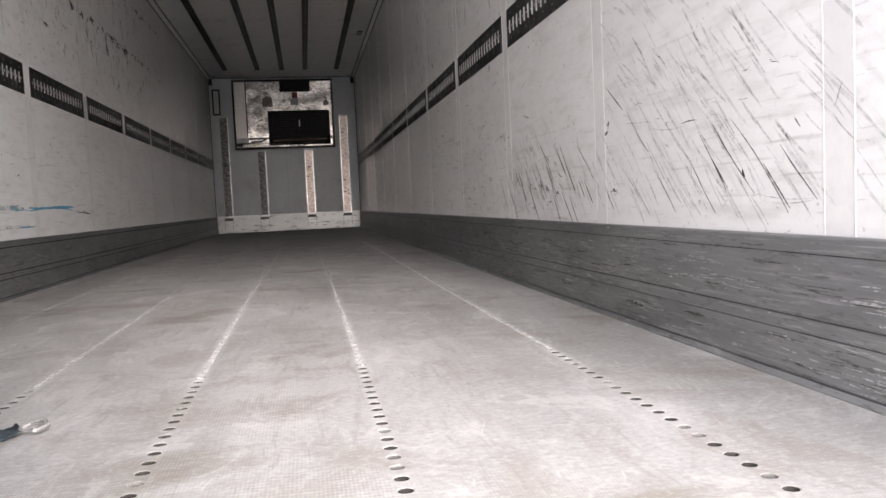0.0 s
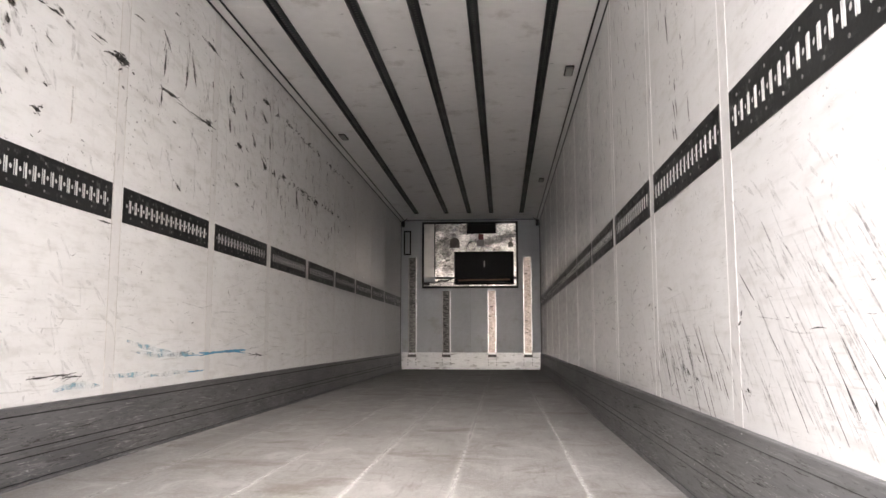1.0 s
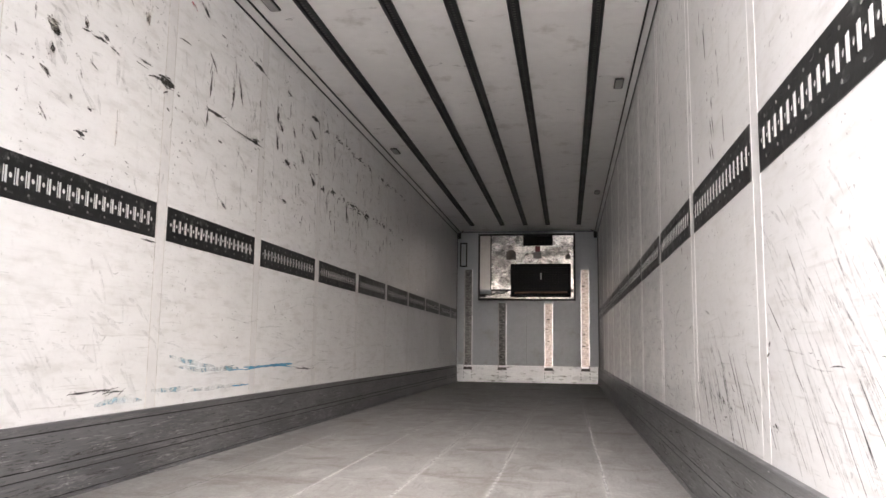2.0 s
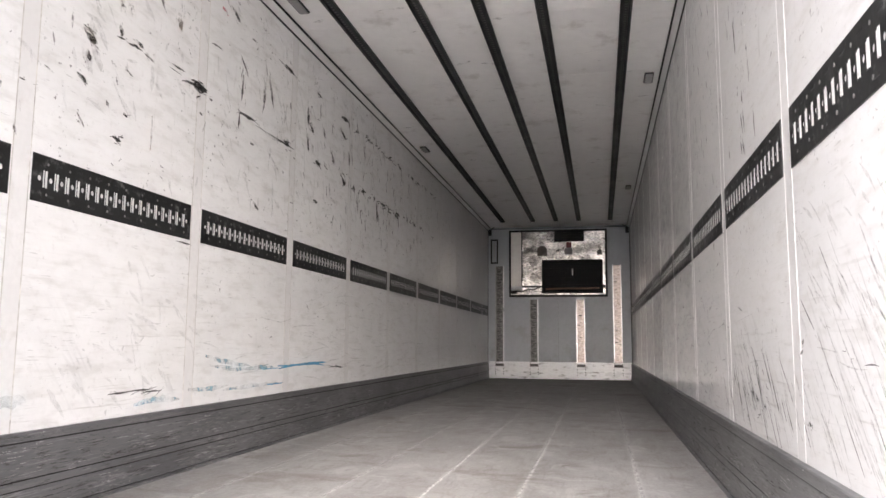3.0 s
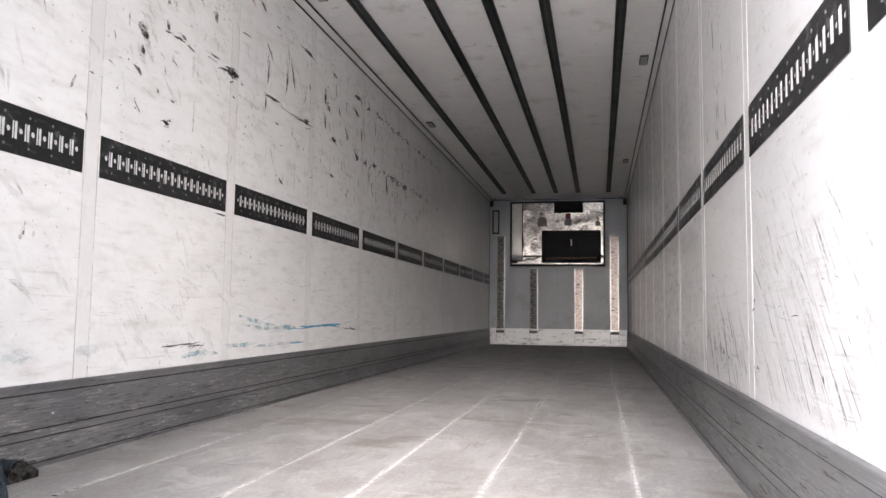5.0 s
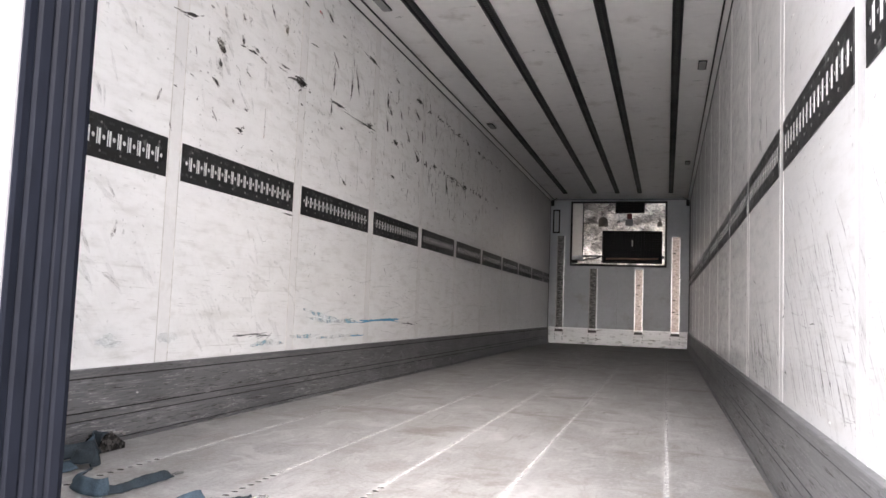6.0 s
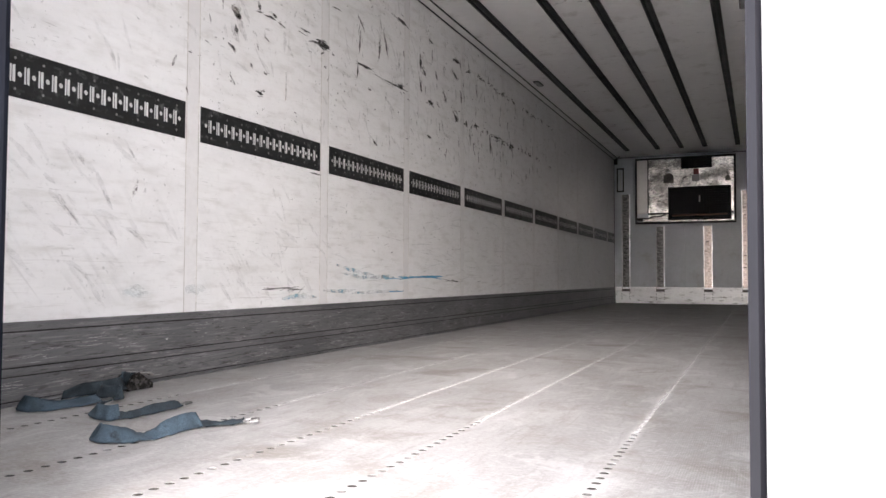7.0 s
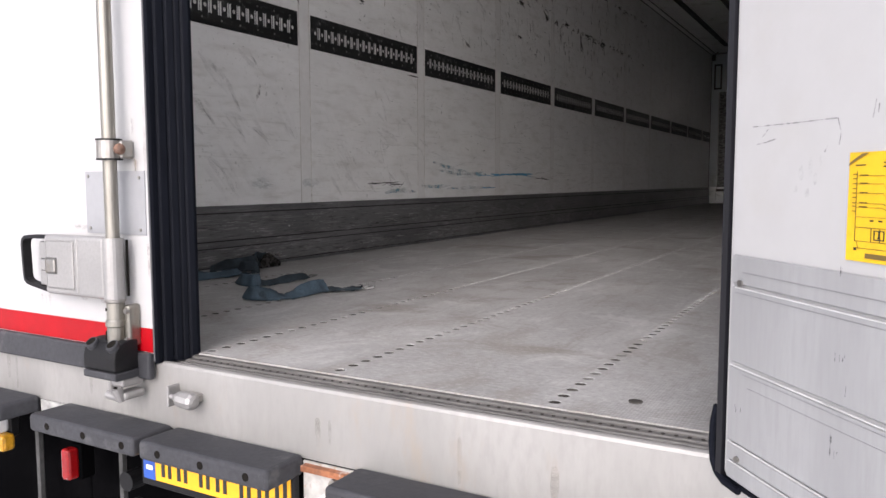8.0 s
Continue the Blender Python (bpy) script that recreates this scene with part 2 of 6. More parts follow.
KICK_E = kick_paint("kick_plate_sheen", 0.22)
KICK_DUST = surface("kick_gap_dust", (0.11, 0.108, 0.105), 0.8, var=0.4, big=9, spec=0.1)
KICK_GAP = surface("kick_gap_grime", (0.045, 0.044, 0.043), 0.8, var=0.4, big=9, spec=0.1)
RAIL = surface("rail_black", (0.017, 0.018, 0.0185), 0.40, 0.2, var=0.3, big=9, fine=70, bump=0.2, dirt=(0.13, 0.135, 0.13))
TRACK = surface("track_anthracite", (0.025, 0.026, 0.028), 0.45, 0.3, var=0.25, big=5, fine=60, bump=0.15)
TRACK_SLOT = surface("track_slot_grey", (0.16, 0.16, 0.155), 0.5, 0.3, var=0.2)
SEAL = surface("seal_black", (0.012, 0.012, 0.013), 0.6, var=0.3)
GASKET = surface("door_gasket_rubber", (0.0050, 0.0060, 0.0095), 0.6, var=0.25, big=4, fine=50, bump=0.12, stretch=(1, 1, 0.3), spec=0.06)
GREY = surface("bulkhead_grey", (0.46, 0.49, 0.515), 0.34, var=0.06, big=1.2, fine=20, bump=0.05, dirt=(0.37, 0.37, 0.37))
ALU_SILL = surface("sill_aluminium", (0.30, 0.294, 0.285), 0.48, 0.35, var=0.10, big=4, fine=60, bump=0.15, stretch=(1, 1, 0.35), dirt=(0.29, 0.26, 0.23))
ALU_DOOR = surface("door_kick_aluminium", (0.36, 0.364, 0.372), 0.42, 0.35, var=0.08, big=3, fine=60, bump=0.1, stretch=(2.4, 2.4, 0.35), dirt=(0.29, 0.292, 0.296))
BEAD_ALU = surface("bead_aluminium", (0.62, 0.62, 0.62), 0.4, 0.3, var=0.12, big=14, fine=80, bump=0.1, dirt=(0.45, 0.45, 0.45))
FOIL = surface("evaporator_foil", (0.56, 0.54, 0.51), 0.26, 0.92, var=0.65, big=3.2, fine=22, bump=0.9, stretch=(1, 1, 1.7), dirt=(0.05, 0.044, 0.038))
STRIP_ALU = surface("bulkhead_strip_aluminium", (0.80, 0.80, 0.80), 0.30, 0.95, var=0.12, big=5, fine=30, bump=0.1, dirt=(0.6, 0.58, 0.56))
RIBBED = surface("bulkhead_strip_core", (0.17, 0.167, 0.16), 0.40, 0.2, var=0.7, big=16, fine=34, bump=0.6, stretch=(1, 1, 2.6), dirt=(0.07, 0.067, 0.062))
KICK_N = surface("bulkhead_kick_white", (0.88, 0.885, 0.89), 0.30, 0.1, var=0.07, big=4, fine=30, bump=0.2, stretch=(0.7, 1, 2.4), dirt=(0.22, 0.205, 0.19))
GRILLE = surface("grille_black", (0.004, 0.004, 0.0045), 0.7, var=0.3, spec=0.1)
WIRE = surface("grille_wire", (0.028, 0.028, 0.030), 0.4, 0.6, var=0.5, big=6)
DOOR_WHITE = surface("door_white", (0.388, 0.388, 0.390), 0.32, var=0.03, big=1.5, fine=25, bump=0.04, dirt=(0.37, 0.365, 0.36))
RED = surface("stripe_red", (0.30, 0.002, 0.006), 0.4, var=0.10, big=6, fine=40, bump=0.04, spec=0.2)
RUBBER = surface("bumper_rubber", (0.034, 0.035, 0.040), 0.6, var=0.2, big=6, fine=80, bump=0.35, dirt=(0.070, 0.070, 0.073), spec=0.3)
BLACK = surface("black_plastic", (0.007, 0.007, 0.008), 0.5, var=0.25, bump=0.12, spec=0.2)
STEEL = surface("zinc_steel", (0.30, 0.29, 0.275), 0.34, 0.85, var=0.12, big=8, fine=60, bump=0.15, dirt=(0.28, 0.25, 0.21))
ROD = surface("rod_galvanised", (0.25, 0.24, 0.215), 0.34, 0.85, var=0.14, big=7, fine=60, bump=0.15, stretch=(1, 1, 0.3), dirt=(0.19, 0.165, 0.135))
GAP_GREY = surface("latch_gap_grey", (0.085, 0.083, 0.082), 0.6, 0.2, var=0.2)
CAST = surface("cast_silver", (0.31, 0.305, 0.30), 0.42, 0.6, var=0.06, big=8, fine=120, bump=0.25)
RUST = surface("rust", (0.22, 0.085, 0.04), 0.8, var=0.35, big=18, fine=90, bump=0.5, dirt=(0.40, 0.36, 0.32))
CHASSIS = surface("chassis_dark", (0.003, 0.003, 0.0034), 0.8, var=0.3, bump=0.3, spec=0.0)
YELLOW = surface("plate_yellow", (0.80, 0.37, 0.006), 0.4, var=0.04, bump=0.03)
STICKER = surface("sticker_yellow", (0.66, 0.405, 0.008), 0.4, var=0.05, big=20, fine=90, bump=0.08, dirt=(0.58, 0.34, 0.010))
BLUE = surface("plate_blue", (0.012, 0.07, 0.36), 0.4, var=0.05)
INK = surface("ink_black", (0.012, 0.012, 0.012), 0.6, var=0.1)
INK_BROWN = surface("ink_brown", (0.14, 0.09, 0.02), 0.6, var=0.1)
WHITE_INK = surface("ink_white", (0.8, 0.8, 0.8), 0.5, var=0.05)
ORANGE = surface("reflector_orange", (0.90, 0.16, 0.01), 0.3, var=0.1, big=30, fine=90)
AMBER = surface("warning_yellow", (0.88, 0.50, 0.01), 0.4, var=0.06, big=20)
INK_BLUE = surface("ink_blue", (0.10, 0.16, 0.55), 0.6, var=0.1)
INK_SOFT = surface("ink_worn", (0.09, 0.065, 0.012), 0.6, var=0.3, big=60)
INK_PALE = surface("ink_pale_blue", (0.42, 0.47, 0.66), 0.6, var=0.2, big=60)
LAMP_RED = surface("lamp_red", (0.22, 0.004, 0.005), 0.22, var=0.15, big=40, fine=150, bump=0.3)
LAMP_CLEAR = surface("lamp_clear", (0.62, 0.64, 0.66), 0.12, var=0.1, spec=0.8)
LAMP_AMBER = surface("lamp_amber", (0.46, 0.23, 0.015), 0.3, var=0.3, big=40, fine=120, dirt=(0.10, 0.07, 0.03))
LENS = surface("lamp_lens_grey", (0.30, 0.30, 0.295), 0.35, var=0.1)
STRAP = surface("strap_blue_webbing", (0.060, 0.090, 0.116), 0.75, var=0.35, big=11, fine=260, bump=0.6, dirt=(0.016, 0.022, 0.028), spec=0.2)
HOOK_STEEL = surface("hook_steel", (0.80, 0.79, 0.78), 0.22, 0.9, var=0.1, big=60, fine=200, bump=0.1)
# same webbing darkened: shade on folds and undersides put into the colour
STRAP_SHADED = surface("strap_shaded_webbing", (0.032, 0.044, 0.053), 0.8, var=0.45, big=16, fine=260, bump=0.6, spec=0.2)
CONCRETE = surface("yard_concrete", (0.68, 0.68, 0.67), 0.8, var=0.10, big=0.6, fine=40, bump=0.3, dirt=(0.46, 0.45, 0.43))
SCUFF = mark_paint("rubber_scuff", (0.032, 0.030, 0.028), 0.30, 0.50, 70, 0.92)
SMEAR = mark_paint("grey_smear", (0.16, 0.152, 0.14), 0.25, 0.8, 30, 0.30)
SMUDGE = mark_paint("dark_smudge", (0.105, 0.090, 0.070), 0.30, 0.66, 44, 0.78)
STREAK = mark_paint("dark_streak", (0.11, 0.105, 0.10), 0.28, 0.80, 44, 0.52)
SCRAPE = mark_paint("dark_scrape", (0.045, 0.043, 0.041), 0.22, 0.55, 60, 0.80)
SMEAR_SOFT = mark_paint("soft_grey_smear", (0.25, 0.245, 0.24), 0.25, 0.95, 14, 0.28)
BROWN = mark_paint("brown_stain", (0.27, 0.20, 0.12), 0.42, 0.78, 24, 0.62)
CHALK = mark_paint("blue_rub", (0.05, 0.28, 0.47), 0.28, 0.50, 30)
CHALK_FAINT = mark_paint("faint_blue_rub", (0.45, 0.70, 0.78), 0.30, 0.95, 16, 0.5)
CHALK_PALE = mark_paint("pale_blue_rub", (0.36, 0.64, 0.76), 0.30, 0.85, 12, 0.75)
YELLOWED = mark_paint("yellowed_run", (0.78, 0.56, 0.38), 0.25, 0.8, 14, 0.7)
PINK = mark_paint("pink_rub", (0.75, 0.18, 0.22), 0.42, 0.7, 30)
WELD = mark_paint("worn_weld_bead", (0.74, 0.735, 0.725), 0.32, 0.72, 40, 0.55)
WELD_BRIGHT = mark_paint("bright_weld_bead", (0.80, 0.795, 0.785), 0.28, 0.66, 34, 0.68)
CHIP_PALE = mark_paint("kick_chip_pale", (0.50, 0.495, 0.49), 0.32, 0.55, 90, 0.85)
SCRATCH = mark_paint("pale_scratch", (0.84, 0.84, 0.83), 0.4, 0.7, 40, 0.6)

# ---- mesh helpers ----


def box(bm, x0, x1, y0, y1, z0, z1, bevel=0.0, seg=1):
    made = bmesh.ops.create_cube(bm, size=1)["verts"]
    for v in made:
        v.co = Vector(((x0 + x1) / 2 + v.co.x * (x1 - x0), (y0 + y1) / 2 + v.co.y * (y1 - y0), (z0 + z1) / 2 + v.co.z * (z1 - z0)))
    if bevel:
        edges = list({e for v in made for e in v.link_edges})
        bmesh.ops.bevel(bm, geom=edges, offset=bevel, segments=seg, affect="EDGES", profile=0.5)
    return bm


def rod(bm, a, b, r, n=14, r2=None):
    a, b = Vector(a), Vector(b)
    m = Matrix.Translation((a + b) / 2) @ (b - a).to_track_quat("Z", "Y").to_matrix().to_4x4()
    bmesh.ops.create_cone(bm, cap_ends=True, segments=n, radius1=r, radius2=r if r2 is None else r2, depth=(b - a).length, matrix=m)
    return bm


def extrude(bm, pts, a, b, axis="y"):
    """A closed outline swept from a to b: outline in x,z along y, or in x,y along z."""
    def at(p, s):
        return (p[0], s, p[1]) if axis == "y" else (p[0], p[1], s) if axis == "z" else (s, p[0], p[1])
    lo, hi = [bm.verts.new(at(p, a)) for p in pts], [bm.verts.new(at(p, b)) for p in pts]
    n = len(pts)
    for i in range(n):
        bm.faces.new((lo[i], lo[(i + 1) % n], hi[(i + 1) % n], hi[i]))
    bm.faces.new(lo[::-1])
    bm.faces.new(hi)
    bmesh.ops.recalc_face_normals(bm, faces=bm.faces[:])
    return bm


def tube(bm, pts, r, n=8):
    for a, b in zip(pts, pts[1:]):
        rod(bm, a, b, r, n)
    return bm


def mesh_of(name, bm, mat, smooth=False):
    me = bpy.data.meshes.new(name)
    bm.to_mesh(me)
    bm.free()
    me.materials.append(mat)
    if smooth:
        for f in me.polygons:
            f.use_smooth = True
    return me


def part(name, bm, mat, parent, label="", smooth=False):
    ob = new(name, mesh_of(name, bm, mat, smooth))
    ob.parent = parent
    return tagged(ob, label) if label else ob


def shared(name, me, parent, at=(0, 0, 0)):
    ob = new(name, me)
    ob.parent = parent
    ob.location = at
    return ob


def thing(name, label, category, at=None, group=""):
    ob = new(name)
    ob.empty_display_size = 0.1
    if at is not None:
        ob.matrix_world = at if isinstance(at, Matrix) else Matrix.Translation(at)
    return tagged(ob, label, category, group)


def setting(name, bm, mat, label=""):
    return tagged(new(name, mesh_of(name, bm, mat)), label, "", "", "structure")


def B(*a, **k):
    return box(bmesh.new(), *a, **k)


# ---- the body's main measures ----
HALF, DECK, ROOF, BACK = 1.23, 1.20, 3.845, 13.02
JOINTS = [0.788 + 1.156 * k for k in range(11)]
JOINTS_EAST = [0.863, 1.996, 3.118] + JOINTS[3:]
JW = 0.041
RAIL_GAP = 0.052
LINES = (-0.857, -0.376, 0.0, 0.376, 0.857)

# ---- ground ----
setting("ground", B(-400, 400, -400, 400, -0.2, 0.0), CONCRETE, "pale worn concrete yard under the trailer")

# ---- deck ----
floor = setting("floor", B(-1.29, 1.29, 0.07, BACK, 1.10, 1.178), HOLE_DIRT_SHADE, "worn grey trailer deck with welded seams")
edges = [-1.2] + [v for x in LINES for v in (x - 0.025, x + 0.025)] + [1.2]
for x0, x1 in zip(edges[::2], edges[1::2]):
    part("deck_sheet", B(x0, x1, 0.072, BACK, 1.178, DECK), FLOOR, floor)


def hole_strip(pale):
    """A strip with a row of shallow round dents, some flatter and painted pale as if lit."""
    bm, r, p, n = bmesh.new(), 0.0112, 0.0465, 16
    for k in range(30):
        lit = k in pale
        t = 0.0045 if lit else 0.010
        cy = 0.107 + p * k
        outer, rim, inner, deep = [], [], [], []
        for i in range(n):
            a = 2 * math.pi * (i + 0.5) / n
            c, s = math.cos(a), math.sin(a)
            q = min(0.025 / max(abs(c), 1e-6), p / 2 / max(abs(s), 1e-6))
            outer.append(bm.verts.new((q * c, cy + q * s, 0)))
            rim.append(bm.verts.new((r * 1.2 * c, cy + r * 1.2 * s * 0.9, 0)))
            inner.append(bm.verts.new((r * c, cy + r * s * 0.9, -0.0012)))
            deep.append(bm.verts.new((r * 0.92 * c, cy + r * s * 0.83, -t)))
        for cx in (-0.025, 0.025):
            for ey in (-p / 2, p / 2):
                pair = sorted(outer, key=lambda v: (v.co.x - cx) ** 2 + (v.co.y - cy - ey) ** 2)[:2]
                bm.faces.new((pair[0], bm.verts.new((cx, cy + ey, 0)), pair[1]))
        for i in range(n):
            j = (i + 1) % n
            bm.faces.new((outer[i], outer[j], rim[j], rim[i]))
            bm.faces.new((rim[i], rim[j], inner[j], inner[i]))
            bm.faces.new((inner[i], inner[j], deep[j], deep[i])).material_index = 2 if lit else 1
        bm.faces.new(deep).material_index = 2 if lit else 1
    bmesh.ops.recalc_face_normals(bm, faces=bm.faces[:])
    return bm


tail0 = 0.107 + 0.0465 * 29.5
for x, pale in zip(LINES, ((9, 17), (12, 21), (11, 14), (10, 13, 14, 17), (4, 5, 9, 13, 14, 20, 21, 25))):
    strip_mesh = mesh_of("perforated_strip", hole_strip(pale), FLOOR)
    strip_mesh.materials.append(HOLE_DIRT_SHADE)
    strip_mesh.materials.append(HOLE_LIT)
    shared("perforated_strip", strip_mesh, floor, (x, 0, DECK))
    part("weld_strip", B(x - 0.025, x + 0.025, 0.072, 0.107 - 0.02325, 1.178, DECK), FLOOR, floor)
    part("weld_strip", B(x - 0.025, x + 0.025, tail0, BACK, 1.178, DECK), FLOOR, floor)
    part("weld_bead", B(x - 0.0075, x + 0.0075, tail0 - 0.03, BACK, DECK - 0.002, DECK + 0.0007), WELD_BRIGHT if x > -0.1 else WELD, floor, "pale worn weld bead, stitched and broken")
bolt = bmesh.new()
rod(bolt, (0.985, 0.175, DECK - 0.004), (0.985, 0.175, DECK + 0.0025), 0.0125, 14)
part("deck_bolt", bolt, HOLE_DIRT_SHADE, floor, "dark sunk deck bolt")

# ---- side walls ----
def spans_of(joints, half, first):
    return list(zip([first] + [j + half for j in joints], [j - half for j in joints] + [BACK]))


def side_wall(name, s, mat, joints, bead):
    w = setting(name, B(*sorted((s * 1.30, s * 1.2318)), 0.0, BACK + 0.1, 1.05, 3.93), CORE, "white glass-fibre trailer side wall with scuffed sheets")
    for a, b in spans_of(joints, JW, 0.03):
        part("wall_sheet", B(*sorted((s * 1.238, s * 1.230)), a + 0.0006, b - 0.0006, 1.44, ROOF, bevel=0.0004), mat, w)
    for j in joints:
        part("joint_strip", B(*sorted((s * 1.238, s * 1.2297)), j - JW + 0.0006, j + JW - 0.0006, 1.44, ROOF, bevel=0.0004), STRIP, w)
        for e in (j - JW, j + JW):
            part("sealant_bead", extrude(bmesh.new(), [(s * 1.2315, e - 0.0028), (s * 1.2295, e - 0.0024), (s * 1.2291, e - 0.0015), (s * 1.2291, e + 0.0015), (s * 1.2294, e + 0.0026), (s * 1.2315, e + 0.0028)], 1.486, ROOF - 0.045, "z"), bead, w, "raised sealant bead")
    return w


wall_west = side_wall("wall_west", -1, WALL_W, JOINTS, SEALANT)
wall_east = side_wall("wall_east", 1, WALL_E, JOINTS_EAST, BEAD_WHITE)


def kick(name, s, paint, grime, shrink):
    k = setting(name, B(*sorted((s * 1.236, s * 1.2088)), 0.072, BACK, 1.19, 1.486), grime, "grey scraped aluminium kick plate along the wall")
    for prof in (
        [(1.231, 1.4565), (1.2075, 1.4565), (1.2075, 1.487), (1.211, 1.490), (1.231, 1.490)],
        [(1.231, 1.3310), (1.2060, 1.3310), (1.2045, 1.336), (1.2070, 1.4535), (1.231, 1.4535)],
        [(1.231, 1.3000), (1.2050, 1.3000), (1.2050, 1.3280), (1.231, 1.3280)],
        [(1.231, 1.214), (1.2000, 1.214), (1.1985, 1.220), (1.2045, 1.2975), (1.231, 1.2975)],
        [(1.231, 1.199), (1.1880, 1.199), (1.1880, 1.203), (1.1960, 1.2118), (1.231, 1.2118)],
    ):
        mid = (prof[0][1] + prof[-1][1]) / 2
        part("kick_board", extrude(bmesh.new(), [(s * px, pz - math.copysign(shrink, pz - mid)) for px, pz in prof], 0.072, BACK), paint, k)
    return k


kick_west = kick("baseboard_west", -1, KICK_W, KICK_GAP, 0.0014)
kick_east = kick("baseboard_east", 1, KICK_E, KICK_DUST, 0.0)

# ---- ceiling ----
bm = bmesh.new()
cuts = [0.0] + [1.95 + 1.156 * k for k in range(10)] + [BACK]
for a, b in zip(cuts, cuts[1:]):
    box(bm, -1.23, 1.23, a + 0.001, b - 0.001, ROOF, ROOF + 0.06, bevel=0.0012)
box(bm, -1.30, 1.30, 0.0, BACK + 0.1, ROOF + 0.0605, ROOF + 0.09)
setting("ceiling", bm, CEIL, "white ceiling of jointed sheets, dulled with grime")
for name, s in (("trim_west", -1), ("trim_east", 1)):
    cove = extrude(bmesh.new(), [(s * 1.229, 3.806), (s * 1.226, 3.806), (s * 1.190, 3.842), (s * 1.190, 3.844), (s * 1.229, 3.844)], 0.07, BACK)
    tr = setting(name, cove, STRIP, "white corner cove between wall and ceiling")
    part("seal_line", B(*sorted((s * 1.190, s * 1.178)), 0.07, BACK, 3.838, 3.8445), SEAL, tr, "black seal line")
    part("seal_line", B(*sorted((s * 1.2295, s * 1.2225)), 0.07, BACK, 3.797, 3.806), SEAL, tr, "black seal line")

# ---- front bulkhead ----
wall_north = setting("wall_north", B(-1.30, 1.30, BACK, BACK + 0.1, 1.05, 3.93), SEAL, "grey front bulkhead of the trailer")
for a, b in ((-1.228, -0.003), (-0.001, 1.228)):
    part("bulkhead_sheet", B(a, b, BACK - 0.006, BACK, 1.48, ROOF, bevel=0.001), GREY, wall_north)
bm = B(-1.225, 1.225, BACK - 0.026, BACK - 0.004, 1.203, 1.495, bevel=0.012, seg=2)
part("kick_board", bm, KICK_N, wall_north, "scuffed white kick board with rivets")
for x in (-1.09, -0.95, -0.49, -0.35, 0.31, 0.45, 0.92, 1.07):
    bm = bmesh.new()
    for z in (1.28, 1.32, 1.37, 1.42):
        rod(bm, (x, BACK - 0.030, z), (x, BACK - 0.02, z), 0.008, 8)
    part("rivet_row", bm, BLACK, wall_north)

# ---- rear frame ----
frame_bm = B(-1.30, 1.30, 0.0, 0.07, ROOF + 0.005, 3.93)
rear = setting("trim_rear", frame_bm, DOOR_WHITE, "white rear door frame of the trailer")
part("corner_post", B(-1.32, -1.231, -0.005, 0.068, 1.05, 3.93, bevel=0.004), DOOR_WHITE, rear)
part("corner_post", B(1.231, 1.32, -0.005, 0.068, 1.05, 3.93, bevel=0.004), DOOR_WHITE, rear)

# ---- threshold ----
sill_prof = [(0.0, 1.04), (0.0, 1.182), (0.002, 1.1880), (0.006, 1.1900), (0.0115, 1.1905), (0.012, 1.181), (0.07, 1.188), (0.07, 1.04)]
sill = setting("threshold", extrude(bmesh.new(), sill_prof, -1.30, 1.30, "x"), ALU_SILL, "worn aluminium rear threshold with a ribbed tread")
tread_mat = surface("tread_dark_aluminium", (0.145, 0.140, 0.134), 0.55, 0.35, var=0.3, big=6, fine=60, bump=0.6, stretch=(0.4, 2, 1), dirt=(0.29, 0.28, 0.26))
for y0, y1 in ((0.0135, 0.0215), (0.023, 0.034), (0.036, 0.052), (0.054, 0.071)):
    part("tread_rib", B(-0.01, 1.23, y0, y1, 1.180, 1.188 + (y0 - 0.0135) * 0.24, bevel=0.002), tread_mat, sill)
bm = bmesh.new()
for k in range(58):
    rod(bm, (0.03 + 0.0207 * k, 0.045, 1.19), (0.03 + 0.0207 * k, 0.0447, 1.1945), 0.0034, 8)
tagged(part("tread_hole", bm, HOLE_DIRT_SHADE, sill, "row of small dark tread holes"), kind="stuff")
bm = bmesh.new()
for x, z, h, w in ((0.40, 1.10, 0.06, 0.014), (0.43, 1.105, 0.05, 0.008), (-0.640, 1.122, 0.090, 0.016), (-0.605, 1.108, 0.110, 0.010), (-0.30, 1.11, 0.06, 0.012), (0.72, 1.10, 0.09, 0.01), (0.90, 1.09, 0.07, 0.016)):
    bm.faces.new([bm.verts.new((x + a * w, -0.0008, z + c * h)) for a, c in ((-0.3, -0.5), (0.25, -0.46), (0.5, -0.1), (0.45, 0.4), (0.1, 0.5), (-0.4, 0.45), (-0.5, 0.0))])
tagged(part("dirt_run", bm, mark_paint("dirt_run", (0.17, 0.15, 0.13), 0.28, 0.9, 14, 0.45), sill, "faint brown dirt runs"), kind="stuff")

def lathe(bm, rows, at, axis, n=14):
    """Rings of (distance, radius) along an axis from a point."""
    m = Matrix.Translation(at) @ Vector(axis).to_track_quat("Z", "Y").to_matrix().to_4x4()
    rings = [[bm.verts.new(m @ Vector((q * math.cos(2 * math.pi * i / n), q * math.sin(2 * math.pi * i / n), d))) for i in range(n)] for d, q in rows]
    for a, c in zip(rings, rings[1:]):
        for i in range(n):
            bm.faces.new((a[i], a[(i + 1) % n], c[(i + 1) % n], c[i]))
    bm.faces.new(rings[0][::-1])
    bm.faces.new(rings[-1])
    bmesh.ops.recalc_face_normals(bm, faces=bm.faces[:])
    return bm


